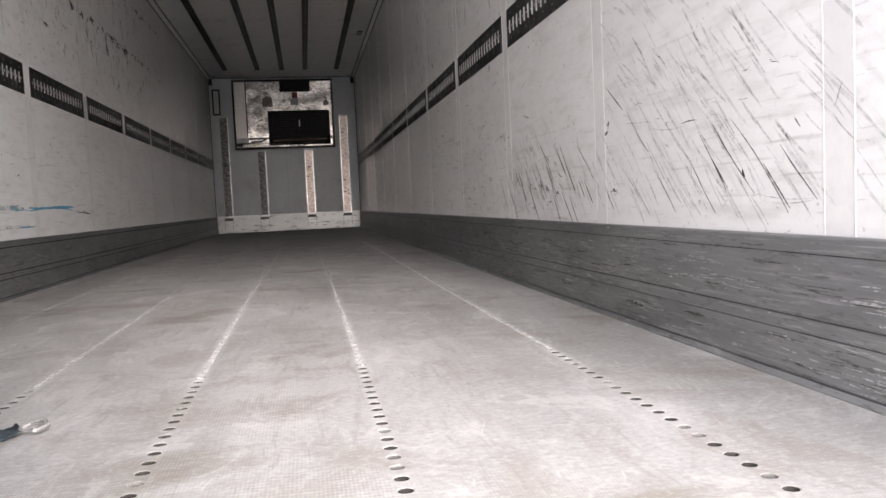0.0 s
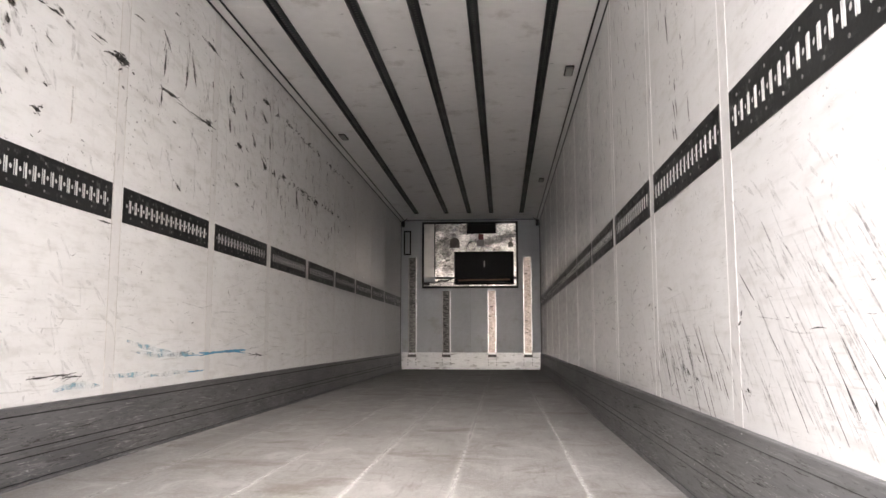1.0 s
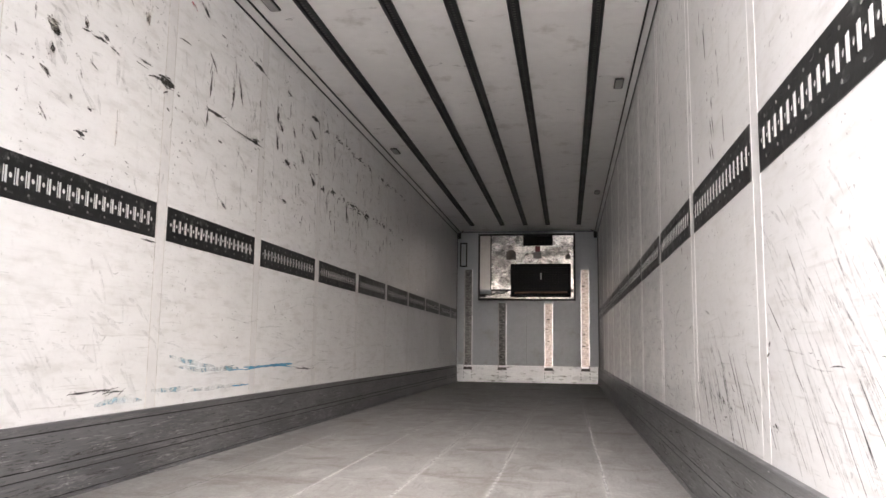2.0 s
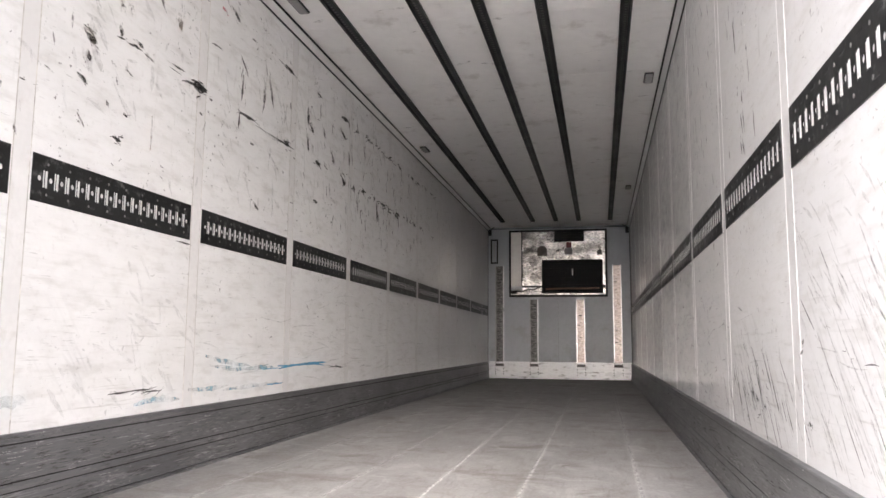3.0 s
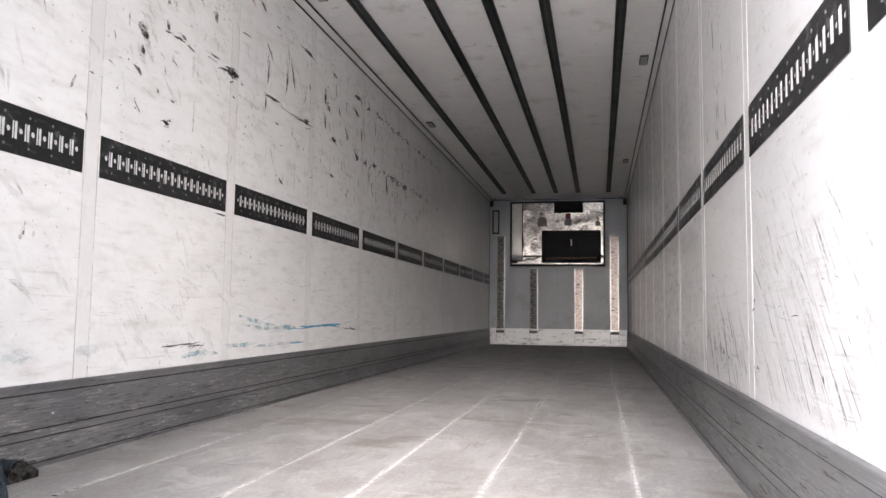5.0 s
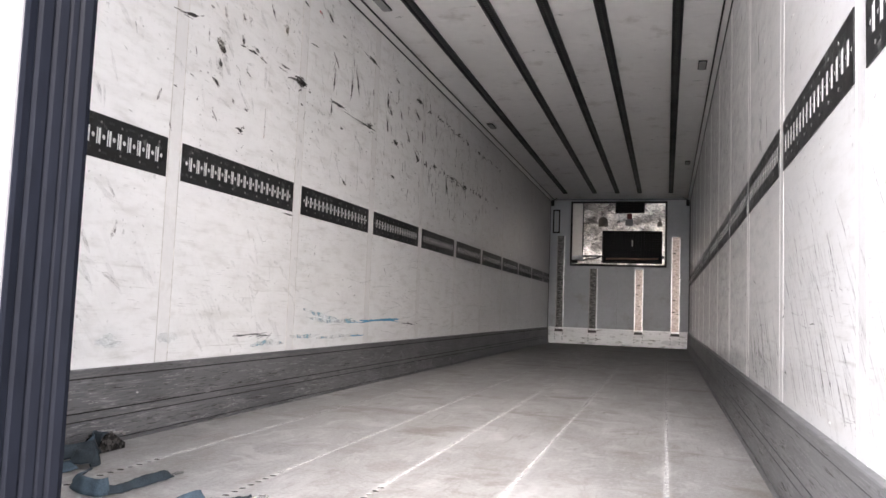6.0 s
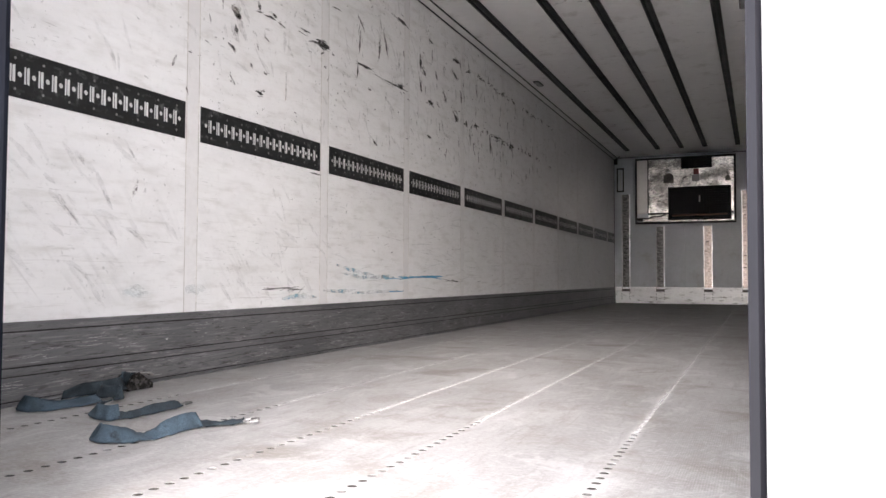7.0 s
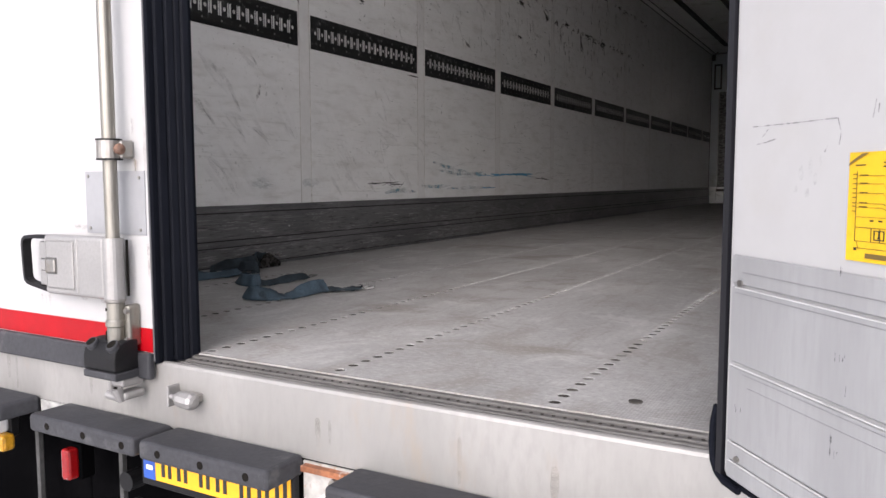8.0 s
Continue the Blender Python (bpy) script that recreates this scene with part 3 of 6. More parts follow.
cleat = thing("door_buffer", "silver door buffer knob bolted to the threshold", "door buffer", (0.060, 0.0, 1.127))
part("foot", B(-0.058, -0.050, -0.034, 0.0, -0.026, 0.022, bevel=0.003, seg=2), CAST, cleat)
part("knob", lathe(bmesh.new(), [(0, 0.006), (0.012, 0.0065), (0.020, 0.011), (0.028, 0.0165), (0.034, 0.018), (0.066, 0.019), (0.074, 0.016), (0.078, 0.009)], (-0.052, -0.026, -0.002), (1, 0, -0.06), 10), CAST, cleat, "rounded silver knob")
part("stem", B(-0.015, 0.022, -0.03, 0.001, -0.010, 0.008, bevel=0.003), STEEL, cleat)

# ---- closed west door, outside ----
door_w = thing("rear_door", "closed white rear door with a red stripe and ribbed black seal", "door", (0, 0, 0))
part("leaf", B(-1.288, -0.055, -0.010, 0.080, 1.19, 3.84, bevel=0.004), DOOR_WHITE, door_w)
ribs = [(-0.0535, -0.013), (-0.050, -0.013), (-0.047, -0.008), (-0.046, 0.004), (-0.0475, 0.006), (-0.041, 0.010), (-0.036, 0.024), (-0.040, 0.027), (-0.031, 0.031), (-0.025, 0.042), (-0.0285, 0.044),
        (-0.022, 0.0475), (-0.018, 0.054), (-0.0205, 0.056), (-0.013, 0.060), (-0.007, 0.070), (-0.007, 0.078), (-0.014, 0.082), (-0.0535, 0.082)]
part("edge_seal", extrude(bmesh.new(), ribs, 1.188, 3.84, "z"), GASKET, door_w, "ribbed black rubber edge seal")
part("seal_lip", B(-0.0585, -0.0515, -0.014, -0.008, 1.19, 3.84, bevel=0.002), surface("lip_grey", (0.06, 0.06, 0.065), 0.5, var=0.15), door_w)
part("stripe", B(-1.285, -0.0595, -0.0125, -0.009, 1.212, 1.266), RED, door_w, "red reflective stripe")
part("bottom_seal", B(-1.29, -0.0585, -0.026, -0.008, 1.150, 1.211, bevel=0.006, seg=2), RUBBER, door_w, "dark grey rubber bottom strip")
bm = B(-0.273, -0.068, -0.0125, -0.009, 1.477, 1.621)
part("wear_plate", bm, surface("wear_plate_alu", (0.27, 0.275, 0.287), 0.5, 0.2, var=0.04, bump=0.05), door_w, "plain aluminium wear plate")
for x, z in ((-0.262, 1.610), (-0.085, 1.606), (-0.260, 1.489), (-0.085, 1.489)):
    bm = bmesh.new()
    rod(bm, (x, -0.0145, z), (x, -0.011, z), 0.004, 8)
    part("rivet", bm, STEEL, door_w)

bm = bmesh.new()
rng = random.Random(61)
for x, z, w, h in ((-0.094, 1.625, 0.016, 0.070), (-0.100, 1.590, 0.008, 0.110), (-0.102, 1.720, 0.010, 0.060), (-0.160, 1.318, 0.060, 0.026), (-0.235, 1.318, 0.070, 0.016), (-0.066, 1.420, 0.010, 0.12),
                   (-0.300, 1.490, 0.050, 0.014), (-0.110, 1.300, 0.020, 0.060), (-0.155, 1.280, 0.010, 0.07), (-0.45, 1.30, 0.03, 0.05), (-0.064, 1.70, 0.006, 0.30)):
    for _ in range(3):
        dx, l, b = rng.gauss(0, 0.3) * w, h * rng.uniform(0.4, 1.0), w * rng.uniform(0.3, 0.8)
        bm.faces.new([bm.verts.new((x + dx + a * b, -0.01085 - 0.00005 * len(bm.faces) / 40, z + c * l)) for a, c in ((-0.5, 0.45), (0.1, 0.5), (0.5, 0.35), (0.4, -0.2), (0.1, -0.5), (-0.25, -0.35), (-0.5, 0.1))])
tagged(part("rust_run", bm, mark_paint("rust_run", (0.34, 0.25, 0.16), 0.30, 0.95, 20, 0.5), door_w, "pale rust and dirt runs"), kind="stuff")

lock = thing("lock_rod", "galvanised lock rod with clamp, folding handle and cam", "door lock", (-0.133, -0.05, 0))
bm = bmesh.new()
rod(bm, (0, 0, 1.30), (0, 0, 3.70), 0.0150, 20)
part("rod", bm, ROD, lock, "galvanised steel tube", smooth=False)
bm = bmesh.new()
rod(bm, (0, 0, 1.335), (0, 0, 1.472), 0.0230, 22)
part("sleeve", bm, CAST, lock, "silver sleeve round the rod")
# thin black strip standing in for the shadow next to the sleeve
part("sleeve_shade", B(0.0225, 0.0245, 0.014, 0.021, 1.340, 1.468, bevel=0.0008), HOLE, lock, "dark strip for the shade beside the sleeve")
for z in (1.668, 2.9):
    bm = bmesh.new()
    rod(bm, (0, 0, z - 0.021), (0, 0, z + 0.021), 0.0265, 20)
    box(bm, -0.026, 0.034, 0.004, 0.040, z - 0.020, z + 0.020, bevel=0.004)
    cl = part("clamp", bm, STEEL, lock)
    for dz in (-0.0215, 0.0215):
        bm = bmesh.new()
        rod(bm, (0, 0, z + dz - 0.0018), (0, 0, z + dz + 0.0018), 0.0278, 20)
        part("bush", bm, BLACK, cl)
    bm = bmesh.new()
    bmesh.ops.create_uvsphere(bm, u_segments=12, v_segments=8, radius=0.0125, matrix=pose(0.040, -0.004, z))
    part("bolt", bm, surface("bolt_rust", (0.14, 0.075, 0.05), 0.7, var=0.3, big=40), cl, "rusty bolt head")
# handle: a dark loop on a silver body
bm = bmesh.new()
outer = [(-0.220, 1.472), (-0.296, 1.470), (-0.318, 1.467), (-0.328, 1.458), (-0.331, 1.446), (-0.327, 1.372), (-0.324, 1.358), (-0.314, 1.350), (-0.296, 1.346), (-0.220, 1.334)]
inner = [(-0.220, 1.463), (-0.294, 1.462), (-0.309, 1.460), (-0.315, 1.454), (-0.317, 1.444), (-0.314, 1.374), (-0.312, 1.365), (-0.306, 1.360), (-0.294, 1.356), (-0.220, 1.345)]
rings = [[bm.verts.new((x, y, z)) for x, z in pts] for pts, y in ((outer, -0.010), (inner, -0.014), (inner, 0.008), (outer, 0.010))]
for k in range(4):
    p, q = rings[k], rings[(k + 1) % 4]
    for i in range(9):
        bm.faces.new((p[i], p[i + 1], q[i + 1], q[i]))
for i in (0, 9):
    bm.faces.new([rings[k][i] for k in range(4)])
bmesh.ops.recalc_face_normals(bm, faces=bm.faces[:])
part("handle", bm, BLACK, lock, "dark folding pull handle")
part("handle_body", B(-0.232, -0.012, -0.016, 0.014, 1.332, 1.474, bevel=0.010, seg=3), CAST, lock, "cast silver handle body")
part("tongue", B(-0.262, -0.220, -0.008, 0.008, 1.350, 1.456, bevel=0.004, seg=2), CAST, lock, "recessed silver tongue")
part("raised_panel", B(-0.219, -0.118, -0.0188, -0.014, 1.348, 1.460, bevel=0.0040, seg=3), CAST, lock)
# slightly larger grey plates draw the shade round the panel and buttons
for x0, x1, y1, z0, z1 in ((-0.222, -0.115, -0.0152, 1.345, 1.463), (-0.2185, -0.1775, -0.0186, 1.3815, 1.4205), (-0.2525, -0.2195, -0.0090, 1.3855, 1.4165)):
    part("gap_line", B(x0, x1, y1 - 0.0006, y1 + 0.003, z0, z1, bevel=0.0004), GAP_GREY, lock, "grey shadow gap")
part("edge_rib", B(-0.108, -0.104, -0.0180, -0.014, 1.340, 1.466, bevel=0.0015), CAST, lock)
bm = B(-0.250, -0.222, -0.016, -0.006, 1.388, 1.414, bevel=0.004, seg=2)
part("latch_button", bm, CAST, lock, "silver latch button")
part("button_rim", B(-0.216, -0.180, -0.0235, -0.018, 1.384, 1.418, bevel=0.005, seg=2), STEEL, lock)
part("end_ring", lathe(bmesh.new(), [(0, 0.021), (0.002, 0.0235), (0.007, 0.0235), (0.009, 0.021)], (0, 0, 1.327), (0, 0, 1), 20), STEEL, lock)
part("rod_foot", lathe(bmesh.new(), [(0, 0.020), (0.004, 0.0205), (0.007, 0.0225), (0.014, 0.0225), (0.018, 0.0195), (0.050, 0.0195), (0.053, 0.0225), (0.064, 0.0225), (0.068, 0.0195), (0.108, 0.0195)], (0, 0, 1.221), (0, 0, 1), 22), ROD, lock, "beige coated steel foot with rings", smooth=False)
part("slot", B(-0.0165, -0.0125, -0.0165, -0.009, 1.243, 1.262, bevel=0.001), HOLE, lock, "dark slot")
bm = bmesh.new()
rod(bm, (-0.0085, -0.0196, 1.312), (-0.0065, -0.0160, 1.312), 0.0035, 10)
part("pin_hole", bm, HOLE, lock, "dark pin hole")
part("foot_bracket", B(0.016, 0.036, 0.006, 0.040, 1.226, 1.322, bevel=0.007, seg=3), ROD, lock)
for z in (1.244, 1.308):
    bm = bmesh.new()
    rod(bm, (0.030, 0.000, z), (0.030, 0.010, z), 0.0055, 12)
    part("bracket_bolt", bm, STEEL, lock)
cover = [(0.026, 1.176), (-0.034, 1.176), (-0.038, 1.182), (-0.038, 1.205), (-0.034, 1.222), (-0.024, 1.236), (-0.008, 1.243), (0.012, 1.244), (0.026, 1.242)]
bm = extrude(bmesh.new(), cover, -0.069, 0.039, "x")
bmesh.ops.bevel(bm, geom=bm.edges[:], offset=0.0035, segments=2, affect="EDGES", profile=0.5)
cv = part("cam_cover", bm, BLACK, lock, "black rubber cam cover")
bm = extrude(bmesh.new(), [(0.026, 1.156), (-0.034, 1.156), (-0.0385, 1.160), (-0.0385, 1.174), (0.026, 1.1755)], -0.0705, 0.0400, "x")
bmesh.ops.bevel(bm, geom=bm.edges[:], offset=0.003, segments=2, affect="EDGES", profile=0.5)
part("cover_foot", bm, RUBBER, cv, "dark grey lower lip")
for x in (-0.046, 0.024):
    ring = lathe(bmesh.new(), [(0, 0.0150), (0.014, 0.0150), (0.017, 0.0135), (0.017, 0.0115), (0.0165, 0.0113)], (x, -0.022, 1.226), (0, -0.62, 0.78), 18)
    part("bolt_cup", ring, RUBBER, cv)
    bm = bmesh.new()
    rod(bm, (x, -0.0322, 1.2388), (x, -0.0327, 1.2395), 0.0112, 16)
    part("cup_hole", bm, HOLE, cv, "dark bolt recess")
bm = B(-0.004, 0.038, -0.018, 0.040, 1.138, 1.157, bevel=0.005, seg=2)
rod(bm, (-0.020, -0.012, 1.116), (0.014, -0.012, 1.114), 0.0105, 12)
rod(bm, (0.026, -0.026, 1.140), (0.026, -0.014, 1.108), 0.0125, 12, 0.010)
box(bm, 0.006, 0.042, -0.016, 0.040, 1.108, 1.128, bevel=0.007, seg=2)
box(bm, -0.022, -0.010, -0.014, 0.010, 1.118, 1.150, bevel=0.004, seg=2)
kp = part("keeper", bm, CAST, lock, "cast silver lock keeper")
bm = bmesh.new()
rod(bm, (0.026, -0.0315, 1.136), (0.026, -0.020, 1.132), 0.0075, 12)
part("keeper_bolt", bm, HOLE, kp)

# ---- open east door, inside face ----
EDGE = Vector((1.190, -0.20, 0))
SWING = 40
door_e = thing("rear_door", "open white rear door with grooved aluminium kick boards", "door", Matrix.Translation(EDGE) @ pose(0, 0, 0, 0, 0, SWING - 90))
# local x runs along the leaf, local +y into its thickness
part("leaf", B(0.008, 1.215, 0.0, 0.085, 1.240, 3.84, bevel=0.006, seg=2), DOOR_WHITE, door_e)
prof = [(0.007, -0.002), (-0.002, -0.004), (-0.005, 0.000), (-0.006, 0.022), (-0.005, 0.026), (-0.009, 0.032), (-0.009, 0.052), (-0.004, 0.056), (-0.008, 0.062), (-0.008, 0.078), (0.004, 0.084), (0.006, 0.012)]
part("edge_seal", extrude(bmesh.new(), prof, 1.236, 3.84, "z"), surface("edge_seal_rubber", (0.009, 0.009, 0.012), 0.45, var=0.2, stretch=(1, 1, 0.3), spec=0.3), door_e, "black rubber seal on the hinge edge")
part("bottom_seal", B(0.004, 1.215, 0.004, 0.080, 1.228, 1.2405, bevel=0.004), GASKET, door_e, "black rubber bottom seal")
bm = tube(bmesh.new(), [(-0.008, 0.0, 1.320), (-0.015, 0.0, 1.298), (-0.017, 0.0, 1.272), (-0.014, 0.0, 1.250), (-0.004, 0.0, 1.238), (0.012, 0.0, 1.232), (0.040, 0.002, 1.230)], 0.0048, 8)
part("seal_loop", bm, GASKET, door_e, "loose rubber loop at the corner")
for z0, z1 in ((1.4765, 1.5110), (1.3840, 1.4735), (1.2890, 1.3790), (1.2660, 1.2865), (1.2430, 1.2635)):
    part("kick_board", B(0.022, 1.205, -0.0042, 0.001, z0, z1, bevel=0.0016), ALU_DOOR, door_e)
# paler beads carry the highlight along the board edges in their colour
for z0, x0 in ((1.4722, 0.030), (1.3795, 0.024), (1.2868, 0.024), (1.2638, 0.026)):
    part("highlight_bead", B(x0, 1.205, -0.0052, -0.0030, z0, z0 + 0.0014, bevel=0.0004), BEAD_ALU, door_e, "pale edge bead with a painted highlight")
groove = surface("groove_grey", (0.33, 0.33, 0.34), 0.5, 0.5, var=0.2)
for z0, x0, w in ((1.491, 0.045, 0.0010), (1.4665, 0.03, 0.0009), (1.3735, 0.05, 0.0008), (1.3600, 0.06, 0.0005)):
    part("groove_line", B(x0, 1.2, -0.0047, -0.0038, z0, z0 + w), groove, door_e)
for x, z in ((0.042, 1.479), (0.046, 1.272), (0.62, 1.479), (1.17, 1.479)):
    bm = bmesh.new()
    rod(bm, (x, -0.0075, z), (x, -0.003, z), 0.0040, 10, 0.0028)
    part("screw", bm, STEEL, door_e, "bright dome screw")
bm = bmesh.new()
rng = random.Random(5)
for x, z, h, n in ((0.203, 1.511, 0.004, 2), (0.209, 1.432, 0.008, 4), (0.205, 1.342, 0.016, 5), (0.045, 1.332, 0.006, 3), (0.215, 1.400, 0.008, 2), (0.45, 1.42, 0.02, 6), (0.62, 1.31, 0.02, 6)):
    for k in range(n):
        dx, dz, w, l = rng.uniform(-0.007, 0.007), rng.uniform(-h / 2, h / 2), rng.uniform(0.0003, 0.0009), rng.uniform(0.0015, 0.006)
        bm.faces.new([bm.verts.new((x + dx + a * w, -0.0050, z + dz + c * l)) for a, c in ((0, -1), (1, -0.4), (0.8, 0.5), (0.1, 1), (-0.9, 0.3), (-1, -0.5))])
tagged(part("dent_mark", bm, mark_paint("dent_dark", (0.10, 0.10, 0.10), 0.30, 0.62, 260, 0.85), door_e, "small dark dent marks"), kind="stuff")
# rubbed tape outline on the white part
bm = bmesh.new()
for a, b in (((0.049, 1.6565), (0.120, 1.6555)), ((0.120, 1.6555), (0.187, 1.6555)), ((0.187, 1.6555), (0.192, 1.641)), ((0.192, 1.641), (0.190, 1.630)), ((0.056, 1.6365), (0.074, 1.638)), ((0.074, 1.638), (0.093, 1.641)), ((0.170, 1.624), (0.174, 1.630)), ((0.068, 1.644), (0.078, 1.652)), ((0.232, 1.652), (0.235, 1.668)), ((0.238, 1.656), (0.239, 1.664)), ((0.252, 1.654), (0.254, 1.662))):
    w = 0.0007
    dx, dz = b[0] - a[0], b[1] - a[1]
    l = math.hypot(dx, dz)
    nx, nz = -dz / l * w, dx / l * w
    bm.faces.new([bm.verts.new((x, -0.0009, z)) for x, z in ((a[0] - nx, a[1] - nz), (b[0] - nx, b[1] - nz), (b[0] + nx, b[1] + nz), (a[0] + nx, a[1] + nz))])
tagged(part("tape_trace", bm, mark_paint("tape_trace", (0.22, 0.22, 0.22), 0.34, 0.66, 110, 0.75), door_e, "grey traces of removed tape"), kind="stuff")
bm = bmesh.new()
for x, z, w, h in ((0.136, 1.604, 0.008, 0.016), (0.150, 1.610, 0.007, 0.022), (0.158, 1.598, 0.006, 0.012), (0.128, 1.588, 0.006, 0.010), (0.146, 1.584, 0.008, 0.010), (0.165, 1.616, 0.004, 0.010)):
    bm.faces.new([bm.verts.new((x + a * w / 2, -0.0008, z + c * h / 2)) for a, c in ((-0.6, -1), (0.5, -0.9), (1, -0.1), (0.7, 0.8), (0, 1), (-0.9, 0.5), (-1, -0.3))])
tagged(part("smudge", bm, mark_paint("smudge_pale", (0.30, 0.30, 0.30), 0.35, 0.95, 110, 0.35), door_e, "pale grey smudges"), kind="stuff")

M_DOOR = Matrix.Translation(EDGE) @ pose(0, 0, 0, 0, 0, SWING - 90)
SX, SZ, SW, SH = 0.206, 1.523, 0.100, 0.099
chart = thing("load_chart_sticker", "yellow load chart sticker with black lines on the open door", "sticker", M_DOOR)
part("sheet", B(SX, SX + SW, -0.0016, -0.0003, SZ, SZ + SH), STICKER, chart)


def ink(name, x0, x1, z0, z1, mat=INK, lab=""):
    return part(name, B(SX + x0, SX + x1, -0.0022, -0.0014, SZ + z0, SZ + z1), mat, chart, lab)


LW = 0.00034
for z in (0.0790, 0.0750, 0.0705, 0.0660, 0.0620, 0.0580, 0.0530, 0.0500, 0.0455):
    ink("row_label", 0.0062, 0.0105, z - 0.0004, z + 0.0004, INK_SOFT)
for z, x in ((0.0776, 0.0455), (0.0704, 0.0435), (0.0619, 0.0435), (0.0528, 0.0440), (0.0491, 0.0435)):
    ink("chart_line", 0.0120, x, z - LW / 2, z + LW / 2, INK_SOFT)
    ink("load_label", 0.0150, 0.0245, z + 0.0003, z + 0.0011, INK_SOFT)
    bm, end = bmesh.new(), 0.0435 if z > 0.05 else 0.0415
    for i in range(8):
        (xa, za), (xb, zb) = [(SX + x + (0.0755 - x) * u, SZ + end + (z - end) * (1 - u) ** 1.8) for u in (i / 8, (i + 1) / 8)]
        bm.faces.new([bm.verts.new((px, -0.0022, pz)) for px, pz in ((xa, za - LW / 2), (xb, zb - LW / 2), (xb, zb + LW), (xa, za + LW))])
    part("chart_curve", bm, INK_SOFT, chart)
for z in (0.0405, 0.0310, 0.0185, 0.0122):
    ink("chart_line", 0.0110, 0.0985, z - LW / 2, z + LW / 2, INK if z < 0.04 else INK_BROWN)
ink("chart_upright", 0.0108, 0.0108 + LW, 0.0185, 0.0820, INK_SOFT)
ink("chart_upright", 0.0758, 0.0758 + LW, 0.0185, 0.0600)
for x in (0.031, 0.0415, 0.052, 0.063, 0.086):
    ink("chart_upright", x, x + LW, 0.0185, 0.0310)
    ink("axis_label", x - 0.0018, x + 0.0022, 0.0368, 0.0382)
ink("heading_bar", 0.0085, 0.0205, 0.0868, 0.0878)
ink("heading_bar", 0.0425, 0.0480, 0.0885, 0.0895)
ink("heading_bar", 0.0425, 0.0480, 0.0850, 0.0862)
ink("name_bar", 0.025, 0.066, 0.0035, 0.0080, INK_BROWN, "dark maker name bar")
for x0, x1, z0, z1 in ((0.0345, 0.0470, 0.0203, 0.0212), (0.0345, 0.0470, 0.0282, 0.0291), (0.0345, 0.0354, 0.0203, 0.0291), (0.0461, 0.0470, 0.0203, 0.0291), (0.0401, 0.0414, 0.0225, 0.0282), (0.0392, 0.0423, 0.0218, 0.0230)):
    ink("pictogram_line", x0, x1, z0, z1)
ink("pictogram", 0.0105, 0.0135, 0.0098, 0.0124)


def slant(name, pts, w):
    bm = bmesh.new()
    for a, b in zip(pts, pts[1:]):
        dx, dz = b[0] - a[0], b[1] - a[1]
        l = math.hypot(dx, dz)
        nx, nz = -dz / l * w, dx / l * w
        bm.faces.new([bm.verts.new((SX + x, -0.0022, SZ + z)) for x, z in ((a[0] - nx, a[1] - nz), (b[0] - nx, b[1] - nz), (b[0] + nx, b[1] + nz), (a[0] + nx, a[1] + nz))])
    part(name, bm, INK, chart)


slant("pictogram_line", [(0.0110, 0.0185), (0.0135, 0.0185), (0.0165, 0.0110)], 0.0003)
slant("warning_triangle", [(0.0648, 0.0852), (0.0752, 0.0852), (0.0700, 0.0948), (0.0648, 0.0852)], 0.0005)
slant("warning_mark", [(0.0700, 0.0868), (0.0700, 0.0918)], 0.0005)
slant("pictogram_line", [(0.0640, 0.0785), (0.0800, 0.0745), (0.0960, 0.0790)], 0.0003)
bm = bmesh.new()
bm.faces.new([bm.verts.new((SX + x, -0.0024, SZ + z)) for x, z in ((0.0, SH - 0.0125), (0.010, SH - 0.0075), (0.026, SH - 0.0006), (0.017, SH - 0.0012), (0.006, SH - 0.0065), (0.001, SH - 0.0095))])
part("peeled_corner", bm, INK_BROWN, chart, "brown peeled corner")

# ---- lashing rails ----


